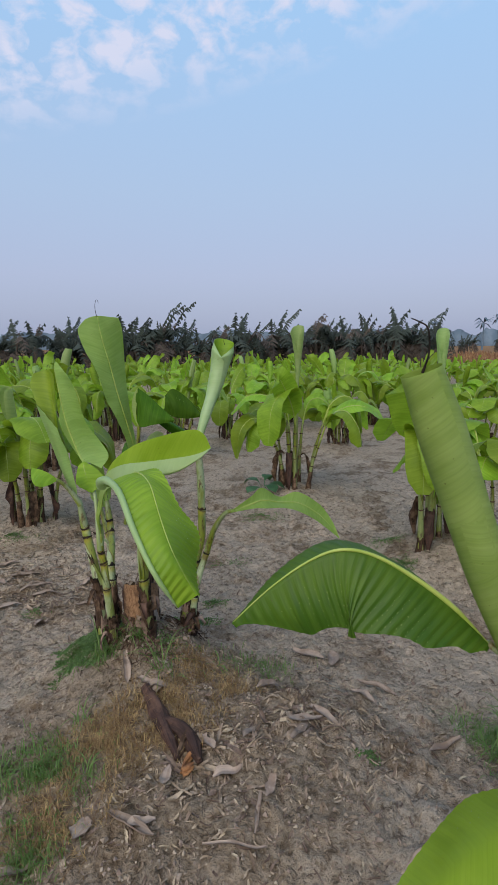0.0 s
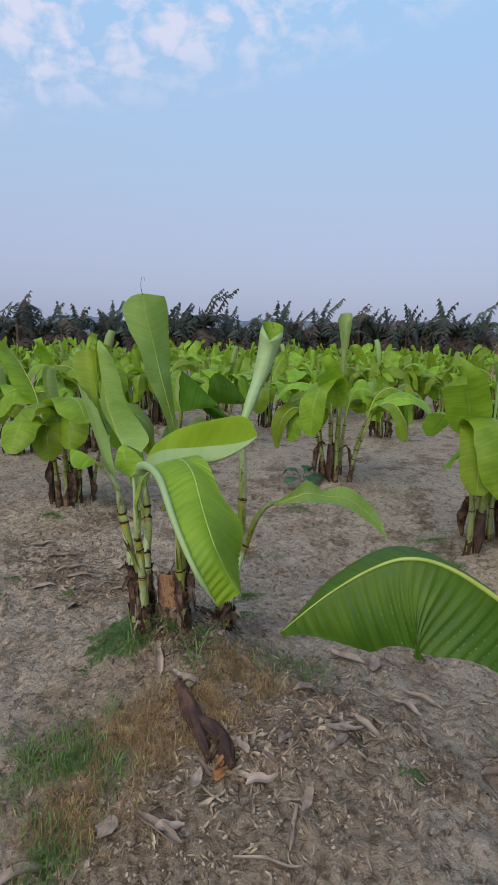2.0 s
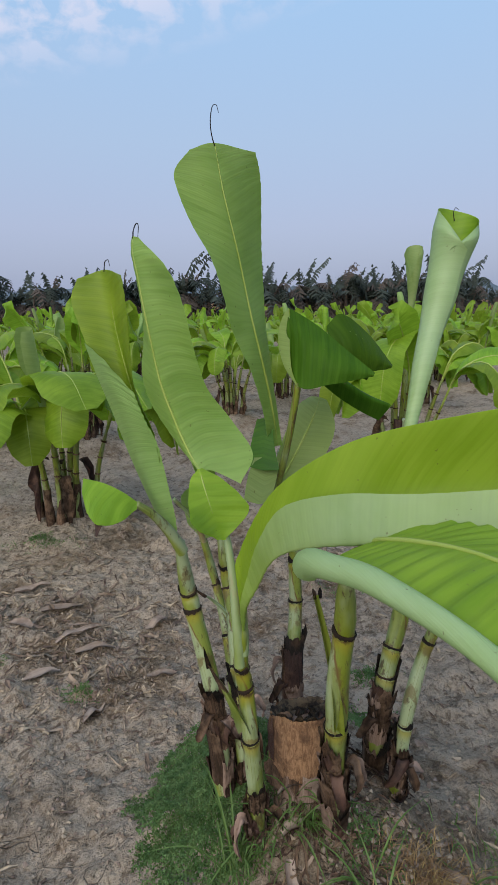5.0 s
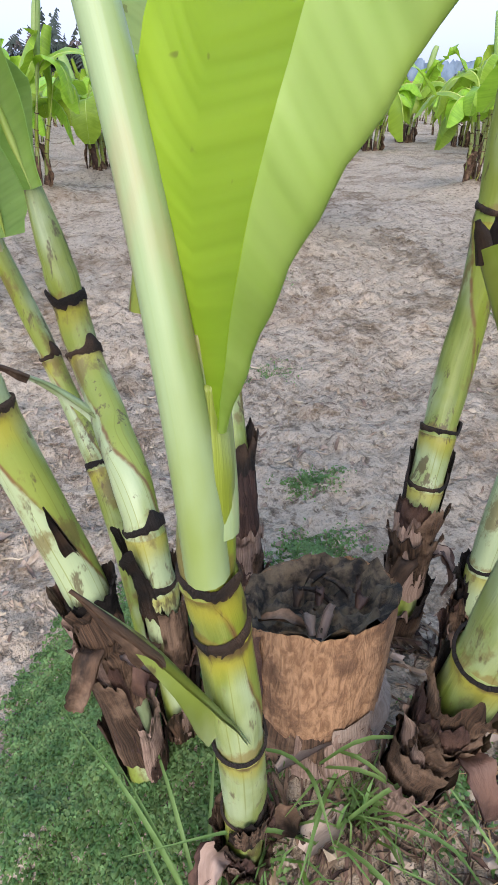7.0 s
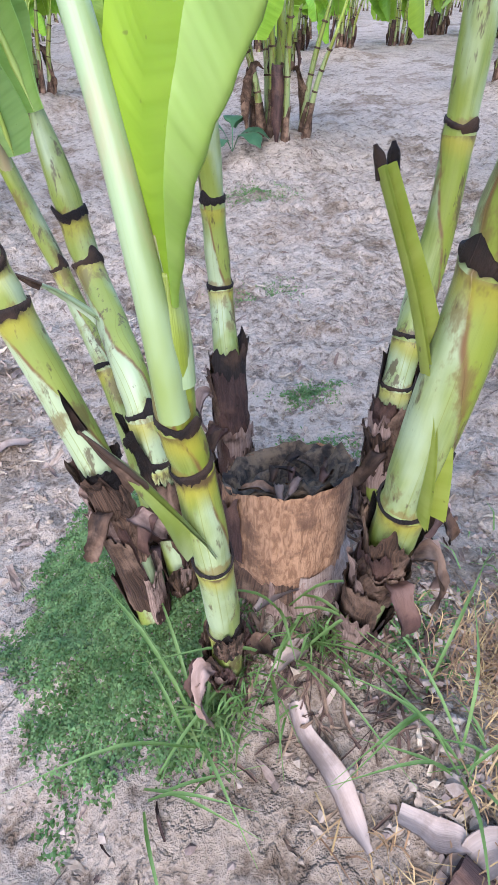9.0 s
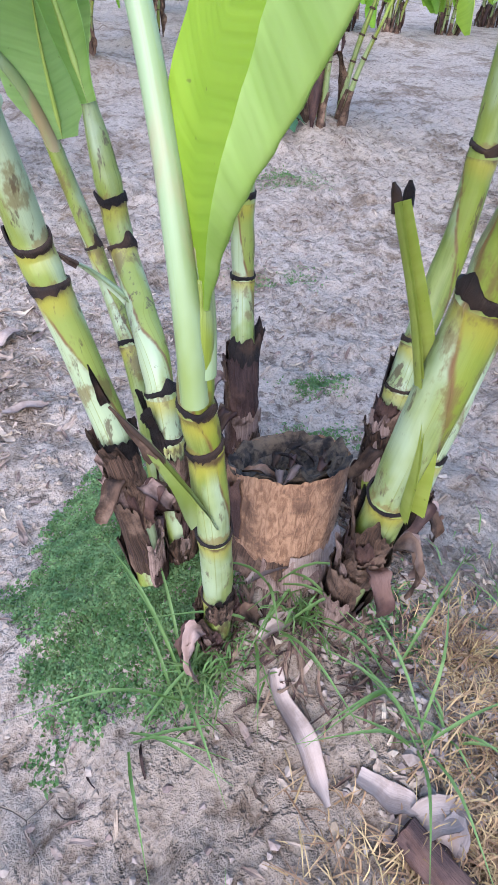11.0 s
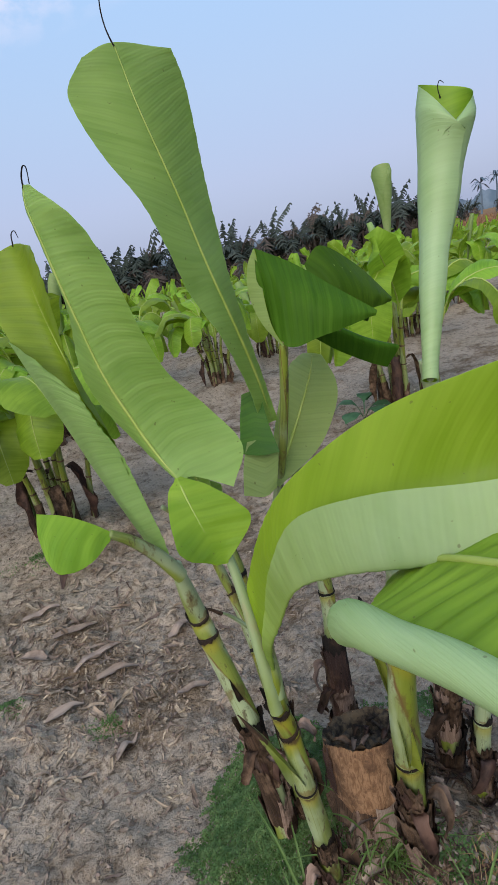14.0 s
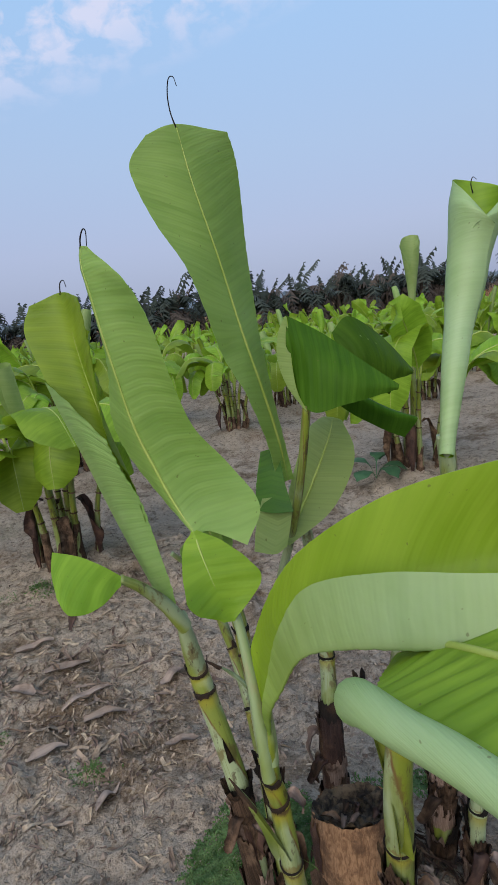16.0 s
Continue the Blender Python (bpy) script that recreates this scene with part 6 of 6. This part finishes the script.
def dry_leaf(x, y, turn, ln, wd, seed, mat=None, curl=60, up=0.004, label="dry curled banana leaf scrap lying on the soil", bend=0.02):
    """A dead scrap of leaf, curled along its length, lying on the ground."""
    rng = random.Random(seed)
    b = Build()
    o = Vector((math.cos(turn), math.sin(turn), 0))
    pts = []
    for k in range(5):
        q = (k / 4 - 0.5) * ln
        px, py = x + o.x * q + rng.uniform(-0.01, 0.01) * ln * 4, y + o.y * q + rng.uniform(-0.01, 0.01) * ln * 4
        pts.append(ground_at(px, py, up + bend * rng.random()))
    blade(b, pts, [(0, wd * rng.uniform(0.2, 0.9)), (0.25, wd * rng.uniform(0.7, 1.1)), (0.5, wd), (0.75, wd * rng.uniform(0.5, 1.0)), (1.0, wd * rng.uniform(0.1, 0.7))], [(0, 0, 1)], left=(15, 10, curl), right=(20, 10, curl * rng.uniform(0.4, 1.2)),
          nu=20, nv=5, wave=0.16, seed=seed, ragged=0.10, slots=(0, 0))
    ob = part("dry_leaf", b, mat or dry_mat, None)
    tagged(ob, label, "dry leaf", "dry leaves on the ground")


for k, (x, y, tn, ln, wd, cu) in enumerate(((-0.505, 2.195, 0.3, 0.05, 0.014, 50), (-0.33, 1.41, -0.5, 0.17, 0.022, 120), (-0.48, 1.42, 1.2, 0.08, 0.03, 40), (0.09, 1.53, 1.3, 0.08, 0.018, 30),
                                         (0.05, 1.45, 1.5, 0.13, 0.008, 60), (0.29, 2.40, -0.6, 0.16, 0.03, 90), (0.41, 2.36, 1.3, 0.12, 0.03, 60), (0.23, 1.82, 0.4, 0.14, 0.02, 60), (0.30, 1.86, -0.7, 0.12, 0.02, 70),
                                         (0.20, 1.75, 0.9, 0.09, 0.018, 40), (0.72, 1.74, 0.2, 0.12, 0.02, 80), (0.56, 1.33, 0.2, 0.20, 0.016, 90), (-0.495, 2.075, -1.30, 0.16, 0.016, 60), (-0.40, 2.000, -0.6, 0.08, 0.018, 45),
                                         (-0.36, 1.97, 0.1, 0.11, 0.022, 60), (-0.16, 2.16, -0.3, 0.13, 0.03, 150), (-0.36, 1.93, 0.9, 0.10, 0.02, 50), (-0.30, 1.42, 0.3, 0.08, 0.02, 60),
                                         (-0.05, 1.60, 0.3, 0.10, 0.02, 60), (-0.12, 1.70, 2.2, 0.08, 0.016, 40), (0.02, 1.75, 1.0, 0.07, 0.014, 40), (-0.66, 1.30, 0.5, 0.16, 0.02, 60), (-0.02, 1.36, -0.1, 0.20, 0.007, 70),
                                         (-0.475, 2.255, 0.15, 0.13, 0.017, 80), (-0.25, 1.58, 1.5, 0.09, 0.02, 60), (-1.50, 3.40, 0.4, 0.24, 0.03, 80), (-1.35, 3.20, 0.9, 0.26, 0.025, 90),
                                         (-1.62, 3.25, -0.3, 0.20, 0.03, 70), (-1.40, 2.95, 0.6, 0.18, 0.025, 60), (-1.25, 3.10, 0.2, 0.22, 0.025, 80), (-1.15, 2.78, 1.2, 0.16, 0.014, 60), (-1.70, 3.55, 0.5, 0.22, 0.03, 60),
                                         (-1.05, 3.30, 0.8, 0.14, 0.02, 60), (-0.95, 2.95, 0.3, 0.16, 0.015, 60), (0.55, 2.10, -0.6, 0.18, 0.018, 90), (0.48, 2.02, -0.9, 0.12, 0.02, 60), (0.10, 2.05, 0.4, 0.10, 0.022, 50))):
    dry_leaf(x, y, tn, ln * (0.7 if x < -0.9 else 1.0), wd, 300 + k, curl=cu * 0.7, bend=0.012)
# dark rotten leaf stalk, collapsed and bent back, with a rust-coloured end
rotten = thing("rotten_stalk", "dark purple-brown rotten banana leaf stalk lying on dry grass", "leaf stalk")
for pts, w, mt, lb in (([(-0.394, 1.968), (-0.303, 1.809), (-0.224, 1.648)], 0.031, dark_dry_mat, ""), ([(-0.303, 1.809), (-0.201, 1.741), (-0.144, 1.624)], 0.030, dark_dry_mat, ""), ([(-0.201, 1.741), (-0.213, 1.695), (-0.224, 1.648)], 0.019, husk_mat, ""),
                       ([(-0.164, 1.694), (-0.189, 1.644), (-0.204, 1.594)], 0.014, rust_mat, "rust-brown curled end"),
                       ([(-0.199, 1.589), (-0.164, 1.614)], 0.016, rust_mat, "rust-brown curled end")):
    for lift, ww in ((0.018, w), (0.030, w * 0.6)):
        rb = Build()
        tube(rb, [ground_at(x, y, lift + 0.010 * math.sin(9 * x + 7 * y)) for x, y in pts], [(0, ww * 0.7), (0.3, ww), (0.7, ww * 0.8), (1, ww * 0.35)], 18, count=36, wob=0.55, seed=ww * 100 + pts[0][0], squash=0.6)
        part("stalk_piece", rb, mt, rotten, lb)


def scatter(name, label, category, count, spots, maker, mat, seed):
    rng = random.Random(seed)
    b = Build()
    total = 0
    while total < count:
        cx, cy, rx, ry = spots[rng.randrange(len(spots))]
        x, y = rng.gauss(cx, rx), rng.gauss(cy, ry)
        total += 1
        if ((x + 0.725) / 0.19) ** 2 + ((y - 2.425) / 0.30) ** 2 < 1:
            continue
        maker(b, rng, x, y)
    ob = part(name, b, mat, None, smooth=False)
    tagged(ob, label, category, kind="stuff")


def scrap(b, rng, x, y, size=1.0, slim=1.0):
    p = ground_at(x, y, 0.002)
    d = rng.uniform(0, 6.28)
    o, s = Vector((math.cos(d), math.sin(d), 0)), Vector((-math.sin(d), math.cos(d), 0))
    ln, w = rng.uniform(0.008, 0.045) * size, rng.uniform(0.0015, 0.0055) * size * slim
    bow = rng.uniform(-0.3, 0.3)
    rows = []
    for k in range(5):
        f = k / 4 - 0.5
        q = p + o * ln * f + s * ln * bow * f * f
        q.z = mesh_height(q.x, q.y) + 0.002 + rng.uniform(0, 0.0025) * size
        ww = w * (1 - 0.7 * abs(f) * 2 * rng.random()) * rng.uniform(0.6, 1.2)
        rows.append([b.vert(q - s * ww + Vector((0, 0, rng.uniform(-0.001, 0.003) * size))), b.vert(q), b.vert(q + s * ww + Vector((0, 0, rng.uniform(-0.001, 0.004) * size)))])
    b.grid(rows)


def big_scrap(b, rng, x, y):
    scrap(b, rng, x, y, 2.2, 0.9)


def straw(b, rng, x, y):
    scrap(b, rng, x, y, 1.5, 0.4)


def clod(b, rng, x, y):
    r = rng.uniform(0.002, 0.008) * (1.8 if rng.random() < 0.05 else 1)
    p = ground_at(x, y, r * 0.3)
    ids = []
    for v in ((1, 0, 0), (0.3, 0.9, 0), (-0.8, 0.5, 0), (-0.7, -0.6, 0), (0.4, -0.9, 0), (0.1, 0.1, 0.8), (0, 0, -0.7)):
        q = Vector(v) * r * rng.uniform(0.7, 1.25)
        q.rotate(Euler((rng.uniform(-0.4, 0.4), rng.uniform(-0.4, 0.4), rng.uniform(-0.5, 0.5))))
        ids.append(b.vert(p + q))
    for j in range(5):
        b.face((ids[j], ids[(j + 1) % 5], ids[5]))
        b.face((ids[(j + 1) % 5], ids[j], ids[6]))


scatter("leaf_litter", "small brown scraps of dry leaf strewn on the soil", "litter", 5600, [(-0.2, 1.7, 0.35, 0.35), (0.25, 1.9, 0.3, 0.25), (-1.3, 3.2, 0.35, 0.35), (-0.3, 1.4, 0.4, 0.25), (-1.3, 2.9, 0.3, 0.3),
        (0.5, 3.0, 0.8, 0.6), (-1.6, 4.0, 0.6, 0.5), (0.5, 5.0, 0.9, 0.6), (0.6, 1.6, 0.4, 0.3), (-0.3, 3.4, 0.6, 0.5)], scrap, litter_mat, 71)
scatter("soil_crumbs", "small crumbs and clods of dry soil", "soil", 6000, [(-0.2, 1.8, 0.6, 0.5), (0.5, 1.8, 0.5, 0.5), (-1.2, 2.4, 0.3, 0.5), (-0.2, 2.1, 0.15, 0.15), (-1.2, 3.2, 0.6, 0.5), (0.3, 3.2, 0.8, 0.7), (-0.5, 1.3, 0.5, 0.3)], clod, clod_mat, 72)


# dead sheath fibres, strewn dark to stand in for shade at the stems too
scatter("rotting_fibre", "dark rotting sheath fibres round the banana stems", "litter", 600, [(-0.47, 2.30, 0.10, 0.09), (-0.60, 2.24, 0.06, 0.06), (-0.44, 2.17, 0.06, 0.06), (-0.30, 2.42, 0.05, 0.05), (-0.50, 2.50, 0.06, 0.05)], straw, fibre_mat, 73)
scatter("leaf_litter", "heap of brown curled leaf scraps between the plants", "litter", 330, [(-1.40, 3.25, 0.25, 0.25), (-1.15, 3.05, 0.2, 0.2), (-1.6, 3.6, 0.2, 0.2), (0.25, 1.85, 0.10, 0.07), (-0.10, 1.66, 0.10, 0.08)], big_scrap, litter_mat, 74)


# low broad-leaved weed and one weed by the clump behind
def broad_weed(x, y, size, n, seed):
    rng = random.Random(seed)
    root = thing("broad_weed", "small blue-green broad-leaved weed on bare soil", "weed", "broad-leaved weeds", at=ground_at(x, y))
    for k in range(n):
        a = 6.28 * k / n + rng.uniform(-0.3, 0.3)
        o = Vector((math.cos(a), math.sin(a), 0))
        b = Build()
        h = size * rng.uniform(0.5, 1.1)
        pts = [Vector((0, 0, 0)), o * size * 0.3 + Vector((0, 0, h * 0.6)), o * size * 0.8 + Vector((0, 0, h * 0.7)), o * size * 1.1 + Vector((0, 0, h * 0.35))]
        blade(b, pts, [(0, 0.002), (0.3, 0.004), (0.5, size * 0.28), (0.75, size * 0.32), (1, 0.004)], [(0, 0, 1)], left=(10, 0, -15), right=(10, 0, -15), nu=12, nv=3, wave=0.1, seed=seed + k, slots=(0, 0))
        part("leaf", b, blue_weed_mat, root)


broad_weed(0.57, 1.27, 0.05, 5, 81)
broad_weed(0.12, 5.25, 0.20, 5, 82)
